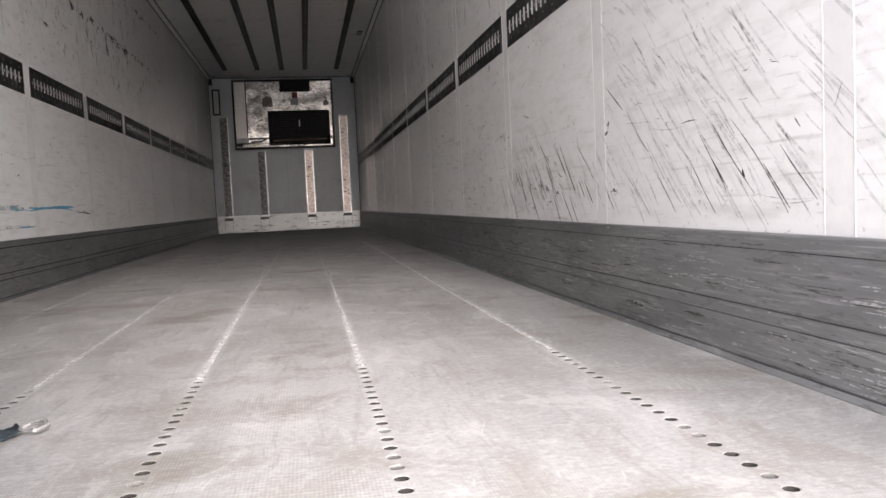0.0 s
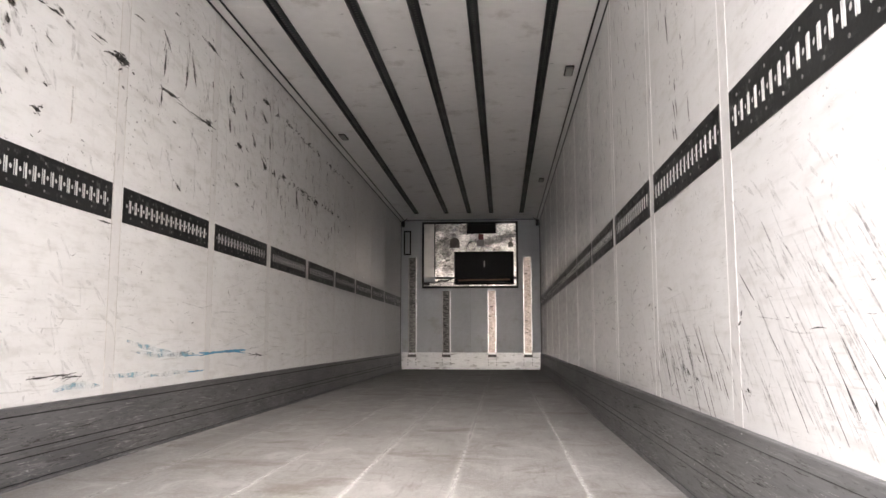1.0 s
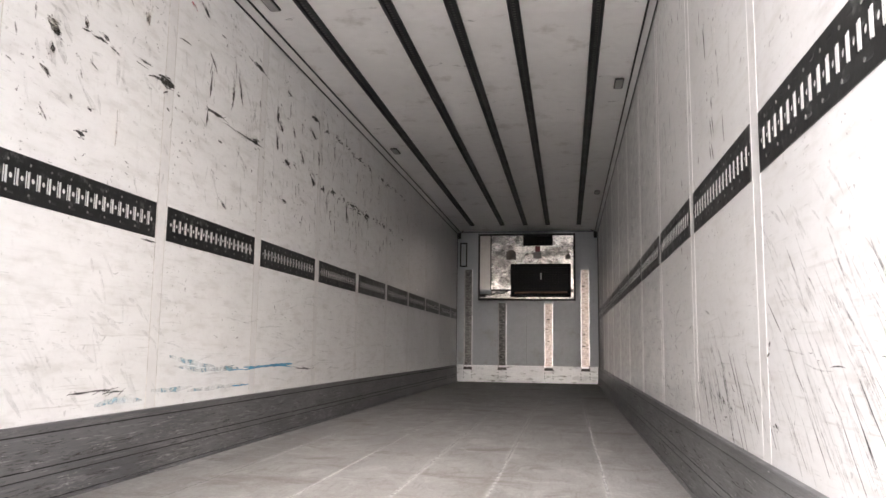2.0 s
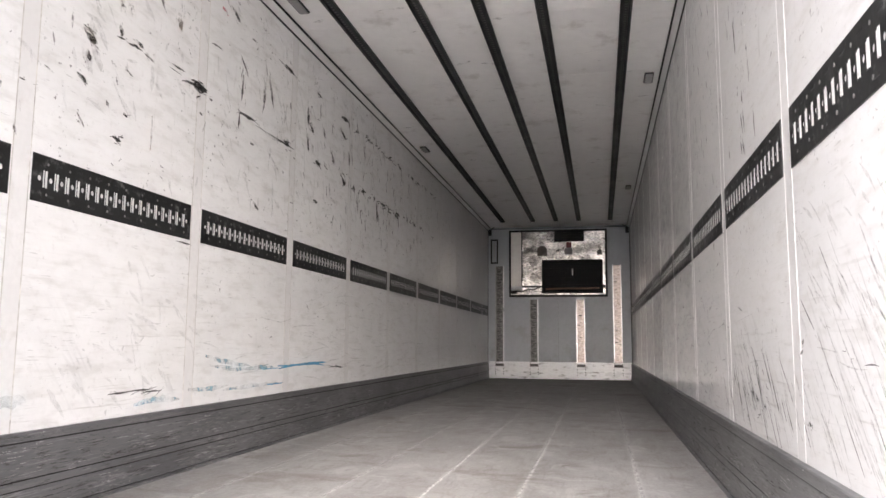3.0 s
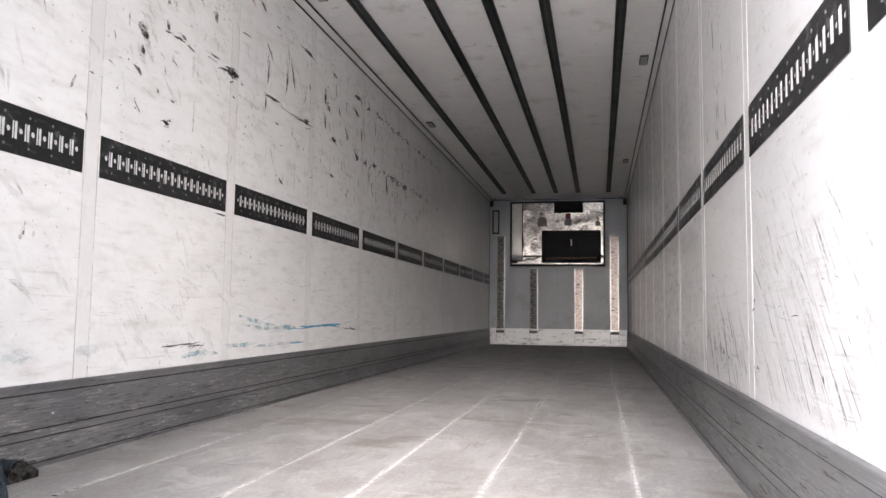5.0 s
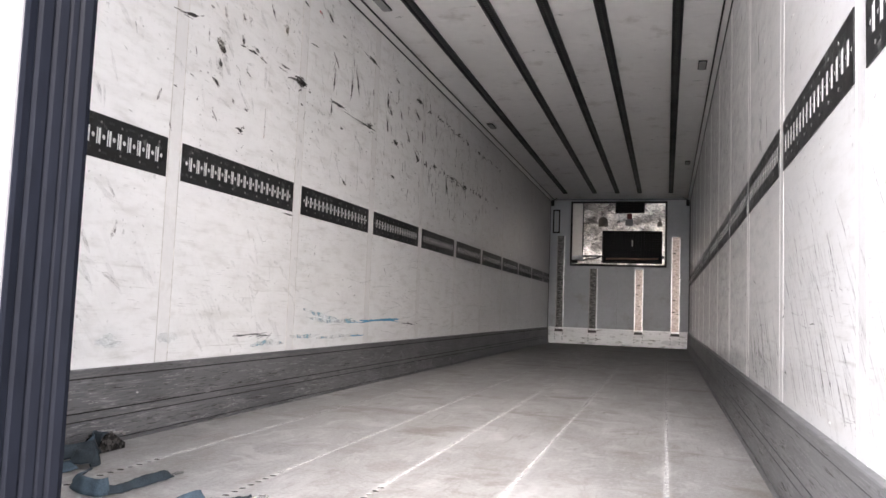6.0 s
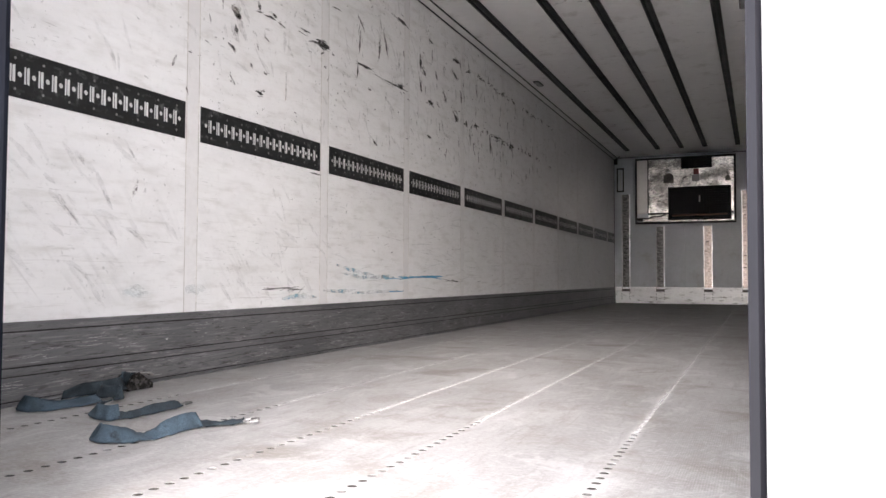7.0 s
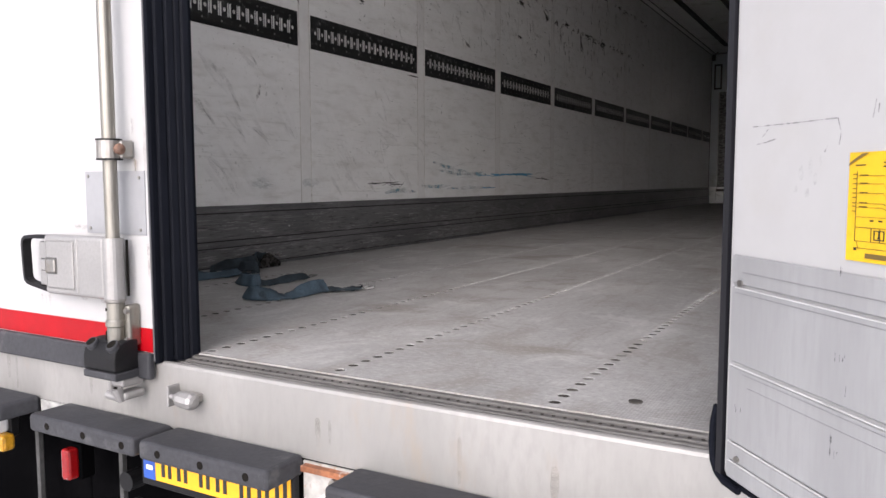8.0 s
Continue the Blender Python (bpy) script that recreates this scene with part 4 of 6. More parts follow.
def rail_plate(length):
    """Black plate with pairs of upright slots and round holes cut through; runs along +y, faces +x."""
    bm, t, h, m0, m1 = bmesh.new(), 0.0030, 0.170, 0.0535, 0.1165

    def face(pts):
        bm.faces.new([bm.verts.new((t, y, z)) for y, z in pts])

    def wall(pts):
        for a, b in zip(pts, pts[1:] + pts[:1]):
            bm.faces.new([bm.verts.new(c) for c in ((t, *a), (t, *b), (0, *b), (0, *a))])

    face([(0, 0), (length, 0), (length, m0), (0, m0)])
    face([(0, m1), (length, m1), (length, h), (0, h)])
    wall([(0, 0), (0, h), (length, h), (length, 0)])
    u, p, k = 0.0, 0.0575, 0
    n = 12
    pitch_count = int((length - 0.0255) / p)
    rest = length - 0.0255 - pitch_count * p
    face([(0, m0), (rest / 2, m0), (rest / 2, m1), (0, m1)])
    face([(length - rest / 2, m0), (length, m0), (length, m1), (length - rest / 2, m1)])
    u = rest / 2
    while k <= pitch_count:
        cy, cz, hw, hh, r = u + 0.01275, (m0 + m1) / 2, 0.01275, (m1 - m0) / 2, 0.0100
        ring, hole = [], []
        for i in range(n):
            a = 2 * math.pi * (i + 0.5) / n
            c, s = math.cos(a), math.sin(a)
            q = min(hw / max(abs(c), 1e-6), hh / max(abs(s), 1e-6))
            ring.append((cy + q * c, cz + q * s))
            hole.append((cy + r * c, cz + r * s))
        # true corners of the cell
        for cyy in (-hw, hw):
            for czz in (-hh, hh):
                near = sorted(range(n), key=lambda i: (ring[i][0] - cy - cyy) ** 2 + (ring[i][1] - cz - czz) ** 2)[:2]
                face([ring[near[0]], (cy + cyy, cz + czz), ring[near[1]]])
        for i in range(n):
            j = (i + 1) % n
            face([ring[i], ring[j], hole[j], hole[i]])
        wall(hole)
        u += 0.0255
        if k < pitch_count:
            for w, cut in ((0.004, 0), (0.0092, 1), (0.0056, 0), (0.0092, 1), (0.004, 0)):
                q = [(u, m0), (u + w, m0), (u + w, m1), (u, m1)]
                wall(q) if cut else face(q)
                u += w
        k += 1
    bmesh.ops.remove_doubles(bm, verts=bm.verts[:], dist=0.0002)
    bmesh.ops.recalc_face_normals(bm, faces=bm.faces[:])
    return bm


RIVET = surface("rail_rivet", (0.30, 0.30, 0.29), 0.4, 0.6, var=0.2)
SLOT = surface("slot_insert_white", (0.70, 0.70, 0.69), 0.35, 0.1, var=0.04, big=30, fine=200, bump=0.05)
bm = B(0.0, 0.0026, 0.0045, 0.0105, 0.0570, 0.1130, bevel=0.0010)
box(bm, 0.0, 0.0034, 0.0135, 0.0262, 0.0550, 0.1150, bevel=0.0012)
slot_mesh = mesh_of("slot_bars", bm, SLOT)
bm = bmesh.new()
rod(bm, (0.0, 0.01275, 0.085), (0.0014, 0.01275, 0.085), 0.0082, 12, 0.0064)
stud_mesh = mesh_of("round_stud", bm, SLOT)
bm = bmesh.new()
rod(bm, (0.001, 0, 0), (0.0042, 0, 0), 0.0052, 7)
rivet_mesh = mesh_of("rivet", bm, RIVET)
emboss_mesh = mesh_of("embossed_mark", B(0.0022, 0.0036, -0.016, 0.016, -0.004, 0.004, bevel=0.0006), surface("rail_emboss", (0.045, 0.047, 0.047), 0.5, 0.2, var=0.5, big=30))


def lashing_rail(length):
    ob = thing("lashing_rail", "black steel lashing rail with pale slots on the wall", "lashing rail", group="lashing rails along the walls")
    part("plate", rail_plate(length), RAIL, ob, "black perforated plate")
    count = int((length - 0.0255) / 0.0575)
    u = (length - 0.0255 - count * 0.0575) / 2
    for k in range(count + 1):
        shared("round_stud", stud_mesh, ob, (0, u + 0.0575 * k, 0))
        if k < count:
            shared("slot_insert", slot_mesh, ob, (0, u + 0.0255 + 0.0575 * k, 0))
    k = 0.075
    while k < length - 0.05:
        shared("rivet", rivet_mesh, ob, (0, k, 0.140))
        shared("rivet", rivet_mesh, ob, (0, k, 0.030))
        if k + 0.09 < length:
            shared("embossed_mark", emboss_mesh, ob, (0, k + 0.0575, 0.146))
            shared("embossed_mark", emboss_mesh, ob, (0, k + 0.022, 0.026))
        k += 0.115
    return ob


west, east = spans_of(JOINTS, RAIL_GAP, 0.117), spans_of(JOINTS_EAST, RAIL_GAP, 0.117)
rail_long = lashing_rail(west[1][1] - west[1][0])
rail_long.matrix_world = pose(-1.2298, west[1][0], 2.283)
for a, b in west[2:-1]:
    copy_thing(rail_long, pose(-1.2298, a, 2.283))
for a, b in east[4:-1]:
    copy_thing(rail_long, pose(1.2298, b, 2.283, 0, 0, 180))
for a, b in (west[0], west[-1]):
    lashing_rail(b - a).matrix_world = pose(-1.2298, a, 2.283)
for a, b in east[:4] + east[-1:]:
    lashing_rail(b - a).matrix_world = pose(1.2298, b, 2.283, 0, 0, 180)

# ---- ceiling tracks ----
tr0, tr1 = 0.25, 12.28


def track():
    ob = thing("ceiling_track", "dark perforated steel load track under the ceiling", "ceiling track", group="ceiling tracks")
    prof = [(-0.036, 0), (-0.036, -0.018), (-0.030, -0.021), (-0.014, -0.021), (-0.012, -0.009), (0.012, -0.009), (0.014, -0.021), (0.030, -0.021), (0.036, -0.018), (0.036, 0)]
    part("channel", extrude(bmesh.new(), prof, tr0, tr1), TRACK, ob)
    verts, faces = [], []
    k = tr0 + 0.05
    while k < tr1 - 0.05:
        i = len(verts)
        verts += [(-0.008, k, -0.0094), (0.008, k, -0.0094), (0.008, k + 0.016, -0.0094), (-0.008, k + 0.016, -0.0094)]
        faces.append((i, i + 3, i + 2, i + 1))
        k += 0.036
    me = bpy.data.meshes.new("slot_strip")
    me.from_pydata(verts, [], faces)
    me.materials.append(TRACK_SLOT)
    tagged(shared("slot_strip", me, ob), "strip of pale slots", kind="stuff")
    part("end_cap", B(-0.037, 0.037, tr1 - 0.002, tr1 + 0.012, -0.022, -0.0002, bevel=0.003), BLACK, ob)
    return ob


t0 = track()
t0.matrix_world = pose(-0.872, 0, ROOF)
for x in (-0.366, 0.017, 0.388, 0.893):
    copy_thing(t0, pose(x, 0, ROOF))

# ---- ceiling lamps, switched off ----


def ceiling_lamp():
    ob = thing("ceiling_lamp", "small grey ceiling lamp with a rounded lens, unlit", "ceiling lamp", group="ceiling lamps")
    part("housing", B(-0.034, 0.034, -0.11, 0.11, -0.012, -0.0002, bevel=0.010, seg=3), SEAL, ob, "dark rim")
    part("lens", B(-0.027, 0.027, -0.103, 0.103, -0.018, -0.008, bevel=0.007, seg=2), LENS, ob, "grey translucent lens")
    return ob


l0 = ceiling_lamp()
l0.matrix_world = pose(-1.068, 3.89, ROOF)
for x, y in ((-1.085, 7.40), (1.103, 5.58), (1.095, 9.75)):
    copy_thing(l0, pose(x, y, ROOF))

# ---- things on the front bulkhead ----
FY = BACK - 0.006


RIB_DARK = surface("strip_rib_dark", (0.018, 0.017, 0.016), 0.5, 0.4, var=0.5, big=12)
RIB_BROWN = surface("strip_rib_brown", (0.30, 0.23, 0.19), 0.5, 0.4, var=0.4, big=12)
FLANGE_DULL = surface("strip_flange_dull", (0.42, 0.415, 0.41), 0.42, 0.8, var=0.2, big=9, fine=40, bump=0.2)
COPPERY = surface("strip_core_coppery", (0.52, 0.445, 0.40), 0.36, 0.6, var=0.35, big=16, fine=34, bump=0.5, stretch=(1, 1, 2.2), dirt=(0.22, 0.155, 0.125))
FOOT = surface("strip_foot", (0.09, 0.085, 0.08), 0.5, 0.4, var=0.3)


def bulkhead_strip(top, core_paint, words, count):
    dirty = core_paint is RIBBED
    ob = thing("airflow_strip", words, "airflow strip", group="airflow strips on the bulkhead")
    h = top - 1.437
    for x, paint in ((-0.074, FLANGE_DULL if dirty else STRIP_ALU), (0.060, STRIP_ALU)):
        part("flange", B(x, x + 0.014, -0.028, 0.0, 0.0, h, bevel=0.003), paint, ob, "polished edge flange")
    core = part("core", B(-0.060, 0.060, -0.016, 0.0, 0.0, h), core_paint, ob, "ribbed stained core")
    rng = random.Random(int(top * 100))
    z = 0.04
    step = (h - 0.08) / count
    for k in range(count):
        z = 0.04 + step * (k + rng.uniform(-0.25, 0.25))
        if dirty:
            a = rng.uniform(-0.056, -0.030)
            c = min(0.058, a + rng.uniform(0.03, 0.11))
            part("rib", B(a, c, -0.0195, -0.015, z, z + step * rng.uniform(0.22, 0.62)), RIB_DARK, core)
        elif rng.random() < 0.4:
            a = rng.uniform(-0.056, 0.02)
            c = min(0.058, a + rng.uniform(0.012, 0.06))
            part("rib", B(a, c, -0.0195, -0.015, z, z + rng.uniform(0.005, 0.016)), rng.choice((RIB_BROWN, RIB_BROWN, RIB_DARK)), core)
    part("foot", B(-0.072, 0.072, -0.034, 0.0, -0.022, 0.024, bevel=0.004), FOOT, ob, "dark foot piece")
    return ob


DIRTY_WORDS = "bright aluminium airflow strip with a ribbed dirty core"
COPPER_WORDS = "aluminium airflow strip with a pale coppery ribbed core"
for x, top, mat, words, count in ((-1.016, 3.155, RIBBED, DIRTY_WORDS, 60), (-0.420, 2.566, RIBBED, DIRTY_WORDS, 38),
                                  (0.378, 2.562, COPPERY, COPPER_WORDS, 36), (0.998, 3.150, COPPERY, COPPER_WORDS, 52)):
    bulkhead_strip(top, mat, words, count).matrix_world = pose(x, FY, 1.437)

evap = thing("evaporator_unit", "foil-faced evaporator unit in a black frame with dark grilles", "cooling unit", (0, FY, 0))
X0, X1, Z0, Z1 = -0.846, 0.842, 2.612, 3.786
w = 0.034
for a in ((X0, X1, Z1 - w, Z1), (X0, X1, Z0, Z0 + w), (X0, X0 + w, Z0 + w, Z1 - w), (X1 - w, X1, Z0 + w, Z1 - w)):
    part("frame_bar", B(a[0], a[1], -0.040, 0.0, a[2], a[3], bevel=0.003), SEAL, evap, "black frame bar")
part("side_panel", B(X0 + w, -0.632, -0.020, -0.002, Z0 + 0.19, Z1 - w), surface("evap_side", (0.50, 0.485, 0.46), 0.38, 0.6, var=0.08, big=3, fine=20), evap, "plain grey side panel")
part("divider", B(-0.632, -0.614, -0.030, -0.002, Z0 + 0.19, Z1 - w, bevel=0.003), SEAL, evap, "black divider")
bm = bmesh.new()
nx, nz = 26, 18
rng = random.Random(11)
grid = [[bm.verts.new((-0.614 + (X1 - w + 0.614) * i / nx, -0.010 - rng.uniform(0, 0.012), Z0 + w + (Z1 - Z0 - 2 * w) * j / nz)) for i in range(nx + 1)] for j in range(nz + 1)]
for j in range(nz):
    for i in range(nx):
        bm.faces.new((grid[j][i], grid[j][i + 1], grid[j + 1][i + 1], grid[j + 1][i]))
part("foil_panel", bm, FOIL, evap, "crinkled stained foil panel", smooth=True)
part("bottom_tray", B(X0 + w, -0.28, -0.045, -0.002, Z0 + w, Z0 + 0.10, bevel=0.006), FOIL, evap, "bright drip tray")
part("tray_bar", B(-0.62, 0.80, -0.055, -0.02, Z0 + 0.165, Z0 + 0.195, bevel=0.004), SEAL, evap, "black cross bar")
gr = part("return_grille", B(-0.272, 0.765, -0.075, -0.012, 2.672, 3.252, bevel=0.008), GRILLE, evap, "black return air grille")
bm = bmesh.new()
for k in range(14):
    z = 2.70 + 0.040 * k
    box(bm, -0.265, 0.758, -0.0785, -0.0755, z, z + 0.005)
for k in range(22):
    x = -0.25 + 0.047 * k
    box(bm, x, x + 0.005, -0.0805, -0.0775, 2.68, 3.245)
part("guard_wire", bm, WIRE, gr, "dark wire guard")
part("pipe", tube(bmesh.new(), [(-0.20, -0.086, 2.742), (0.05, -0.088, 2.752), (0.40, -0.088, 2.748), (0.70, -0.086, 2.756)], 0.013, 8), surface("pipe_copper", (0.36, 0.20, 0.14), 0.4, 0.7, var=0.3, big=14), gr, "dull copper pipe")
part("tag", B(0.243, 0.262, -0.084, -0.080, 2.975, 3.085), surface("tag_grey", (0.55, 0.53, 0.5), 0.5), gr, "pale tag")
tv = part("supply_vent", B(-0.050, 0.455, -0.070, -0.012, 3.572, 3.762, bevel=0.006), GRILLE, evap, "black supply vent")
bm = bmesh.new()
for k in range(10):
    box(bm, -0.03 + 0.05 * k, -0.024 + 0.05 * k, -0.074, -0.0705, 3.58, 3.755)
for k in range(4):
    box(bm, -0.045, 0.45, -0.0745, -0.071, 3.60 + 0.042 * k, 3.605 + 0.042 * k)
part("guard_wire", bm, WIRE, tv)
part("red_box", B(0.152, 0.242, -0.060, -0.012, 3.462, 3.562, bevel=0.006), surface("box_red_dark", (0.13, 0.012, 0.014), 0.5, var=0.15), evap, "dark red sensor box")
part("sensor_bracket", B(0.122, 0.258, -0.045, -0.010, 3.340, 3.460, bevel=0.006), surface("bracket_grey", (0.33, 0.32, 0.31), 0.5, 0.3, var=0.15), evap, "grey bracket")
for bx, bz, br in ((-0.265, 3.42, 0.085), (0.715, 3.38, 0.045)):
    bm = bmesh.new()
    rod(bm, (bx, -0.045, bz), (bx, -0.010, bz), br, 14)
    box(bm, bx - br, bx + br, -0.03, -0.010, bz - br * 1.1, bz)
    part("fan_bracket", bm, surface("bracket_stained", (0.16, 0.145, 0.125), 0.5, 0.4, var=0.3, big=10), evap, "stained bracket")
bm = tube(bmesh.new(), [(-0.80, -0.055, 2.70), (-0.72, -0.06, 2.715), (-0.62, -0.06, 2.705), (-0.52, -0.06, 2.745), (-0.42, -0.06, 2.735), (-0.32, -0.06, 2.775), (-0.27, -0.06, 2.80)], 0.011, 8)
part("cable", bm, SEAL, evap, "black cable")
bm = B(-0.825, -0.70, -0.075, -0.03, 2.665, 2.72, bevel=0.02, seg=2)
part("cable_gland", bm, SEAL, evap)

for s in (-1, 1):
    part("corner_seam", B(*sorted((s * 1.2285, s * 1.219)), FY - 0.003, FY + 0.004, 1.49, ROOF - 0.05), SEAL, wall_north, "dark corner seam")
part("corner_seam", B(-1.18, 1.18, FY - 0.003, FY + 0.004, ROOF - 0.030, ROOF - 0.018), SEAL, wall_north, "dark corner seam")

holder = thing("document_holder", "narrow black frame with a pale insert on the bulkhead", "holder", (-1.110, FY, 3.42))
for a in ((-0.066, 0.066, 0.190, 0.218), (-0.066, 0.066, -0.218, -0.190), (-0.066, -0.040, -0.190, 0.190), (0.040, 0.066, -0.190, 0.190)):
    part("frame_bar", B(a[0], a[1], -0.016, 0.0, a[2], a[3], bevel=0.002), SEAL, holder)
part("insert", B(-0.040, 0.040, -0.006, 0.0, -0.190, 0.190), GREY, holder, "grey insert")
part("slot", B(-0.010, 0.010, -0.009, -0.005, -0.15, 0.15), surface("holder_slot", (0.42, 0.42, 0.41), 0.4), holder)

for s in (-1, 1):
    hk = thing("lamp_cable_end", "small black cable gland hanging in the bulkhead corner", "cable gland", (s * 1.185, FY, 3.765), "cable glands")
    part("gland", B(-0.028, 0.028, -0.040, 0.0, -0.062, 0.050, bevel=0.012, seg=2), SEAL, hk)
    part("cable", tube(bmesh.new(), [(0, -0.02, 0.045), (-s * 0.035, -0.03, 0.055), (-s * 0.055, -0.06, 0.068), (-s * 0.08, -0.10, 0.074)], 0.006, 7), SEAL, hk, "thin black cable")

# ---- stickers on the east wall ----
EX = 1.2298
tri = thing("warning_sticker", "white sticker with two yellow warning triangles and blue lines", "sticker", (EX, 0.53, 1.493))
part("sheet", B(-0.0008, 0.0, -0.16, 0.20, 0.004, 0.135), surface("sticker_white", (0.80, 0.795, 0.79), 0.4, var=0.03), tri)
for cy in (0.060, -0.058):
    bm = bmesh.new()
    f = bm.faces.new([bm.verts.new((-0.0014, cy + dy, z)) for dy, z in ((-0.058, 0.004), (0.062, 0.004), (0.004, 0.102))])
    tr = part("triangle", bm, AMBER, tri, "amber warning triangle")
    bm = bmesh.new()
    box(bm, -0.0022, -0.0012, cy - 0.056, cy + 0.060, 0.004, 0.0075)
    part("triangle_edge", bm, INK, tr)
for k in range(5):
    part("text_bar", B(-0.0016, -0.0007, -0.004, 0.006, 0.058 + 0.011 * k, 0.064 + 0.011 * k), INK_BLUE, tri, "blue text bar")

mark = thing("blue_label", "small white label with blue bars on the wall", "label", (EX, 0.335, 1.705))
for k in range(3):
    part("text_bar", B(-0.0012, -0.0004, -0.010 + 0.004 * k, 0.010, -0.014 + 0.010 * k, -0.009 + 0.010 * k), INK_PALE, mark)

refl = thing("reflector_board", "orange reflector board in a black rimmed holder", "reflector", (EX, 0.10, 2.03))
part("board", B(-0.004, 0.0, -0.098, 0.098, -0.085, 0.085, bevel=0.002), DOOR_WHITE, refl, "white backing")
for a in ((-0.105, 0.105, 0.070, 0.088), (-0.105, 0.105, -0.088, -0.074), (0.092, 0.105, -0.074, 0.070), (-0.105, -0.092, -0.074, 0.070)):
    part("rim_bar", B(-0.010, 0.0, a[0], a[1], a[2], a[3], bevel=0.002), BLACK, refl, "black rim")
part("lens", B(-0.012, -0.002, -0.085, 0.050, -0.060, 0.056, bevel=0.003), ORANGE, refl, "orange reflector face")
part("glow_strip", B(-0.013, -0.011, -0.078, 0.034, -0.048, 0.046), surface("reflector_amber", (0.92, 0.42, 0.06), 0.25, var=0.1, big=40), refl, "paler amber centre")

# ---- straps on the deck ----


def ribbon(pts, width, thick=0.0022, step=6):
    """Webbing along points (x, y, z of its lower edge, tilt); tilt 90 stands it on edge."""
    P = [Vector(p[:3]) for p in pts]
    A = [p[3] for p in pts]
    path = []
    for i in range(len(P) - 1):
        p0, p1, p2, p3 = P[max(i - 1, 0)], P[i], P[i + 1], P[min(i + 2, len(P) - 1)]
        for k in range(step):
            u = k / step
            q = 0.5 * (2 * p1 + (p2 - p0) * u + (2 * p0 - 5 * p1 + 4 * p2 - p3) * u * u + (3 * p1 - p0 - 3 * p2 + p3) * u ** 3)
            path.append((q, A[i] + (A[i + 1] - A[i]) * u))
    path.append((P[-1], A[-1]))
    bm, rows = bmesh.new(), []
    for i, (q, a) in enumerate(path):
        d = (path[min(i + 1, len(path) - 1)][0] - path[max(i - 1, 0)][0]).normalized()
        side = Vector((-d.y, d.x, 0)).normalized()
        c, s = math.cos(radians(a)), math.sin(radians(a))
        across = side * c + Vector((0, 0, 1)) * s
        normal = d.cross(across).normalized() * thick
        row = []
        for v in (0, 0.25, 0.5, 0.75, 1.0):
            sag = 0.0022 * math.sin(i * 0.7 + v * 3) + 0.0010 * math.sin(i * 1.9 - v * 5)
            row.append(q + across * width * v + normal * (sag / thick))
        rows.append(([bm.verts.new(x) for x in row], [bm.verts.new(x + normal) for x in row]))
    for (a, b), (c, d) in zip(rows, rows[1:]):
        for k in range(4):
            bm.faces.new((a[k], a[k + 1], c[k + 1], c[k]))
            bm.faces.new((b[k], d[k], d[k + 1], b[k + 1]))
        bm.faces.new((a[0], c[0], d[0], b[0]))
        bm.faces.new((a[4], b[4], d[4], c[4]))
    for a, b in (rows[0], rows[-1]):
        for k in range(4):
            bm.faces.new((a[k], b[k], b[k + 1], a[k + 1]))
    bmesh.ops.recalc_face_normals(bm, faces=bm.faces[:])
    return bm


Z = DECK + 0.003
strap_a = thing("lashing_strap", "blue webbing strap with a silver end hook lying on the deck", "strap", (0, 0, 0), "lashing straps")
part("webbing", ribbon([(-0.470, 0.785, Z, 14), (-0.505, 0.783, Z, 24), (-0.525, 0.762, Z, 38), (-0.508, 0.728, Z, 58), (-0.462, 0.708, Z, 72), (-0.412, 0.716, Z, 54), (-0.370, 0.753, Z, 28), (-0.349, 0.800, Z, 10), (-0.344, 0.850, Z, 26),
    (-0.350, 0.893, Z, 50), (-0.352, 0.925, Z, 70), (-0.345, 0.955, Z + 0.002, 66), (-0.334, 0.980, Z + 0.003, 36)], 0.050), STRAP, strap_a, "blue woven webbing", smooth=True)
part("webbing", ribbon([(-0.345, 0.965, Z + 0.002, 40), (-0.328, 0.990, Z + 0.003, 18), (-0.298, 1.028, Z + 0.002, 10), (-0.270, 1.058, Z + 0.003, 12), (-0.252, 1.078, Z + 0.005, 14)], 0.034), STRAP_SHADED, strap_a, "doubled end of the webbing in a shaded tone", smooth=True)
bm = tube(bmesh.new(), [(-0.262, 1.078, Z + 0.006), (-0.236, 1.070, Z + 0.008), (-0.222, 1.094, Z + 0.010), (-0.232, 1.112, Z + 0.013), (-0.256, 1.108, Z + 0.010), (-0.268, 1.092, Z + 0.007), (-0.262, 1.078, Z + 0.006)], 0.0050, 8)
part("end_hook", bm, HOOK_STEEL, strap_a, "bright silver end hook")
strap_b = thing("lashing_strap", "crumpled blue webbing strap with a dark ratchet buckle on the deck", "strap", (0, 0, 0), "lashing straps")
part("webbing", ribbon([(-1.090, 1.055, Z, 14), (-1.120, 1.045, Z, 26), (-1.138, 1.018, Z, 42), (-1.112, 0.977, Z, 62), (-1.050, 0.955, Z, 74), (-1.005, 0.975, Z, 52), (-0.985, 1.030, Z, 30), (-0.965, 1.105, Z + 0.002, 20), (-0.945, 1.180, Z + 0.006, 28)], 0.052), STRAP, strap_b, "blue woven webbing", smooth=True)
part("webbing", ribbon([(-1.12, 1.16, Z + 0.004, 30), (-1.07, 1.20, Z + 0.016, 52), (-1.02, 1.26, Z + 0.020, 64), (-1.00, 1.32, Z + 0.024, 72), (-1.03, 1.38, Z + 0.020, 60)], 0.050), STRAP_SHADED, strap_b, "folded webbing in a shaded tone", smooth=True)
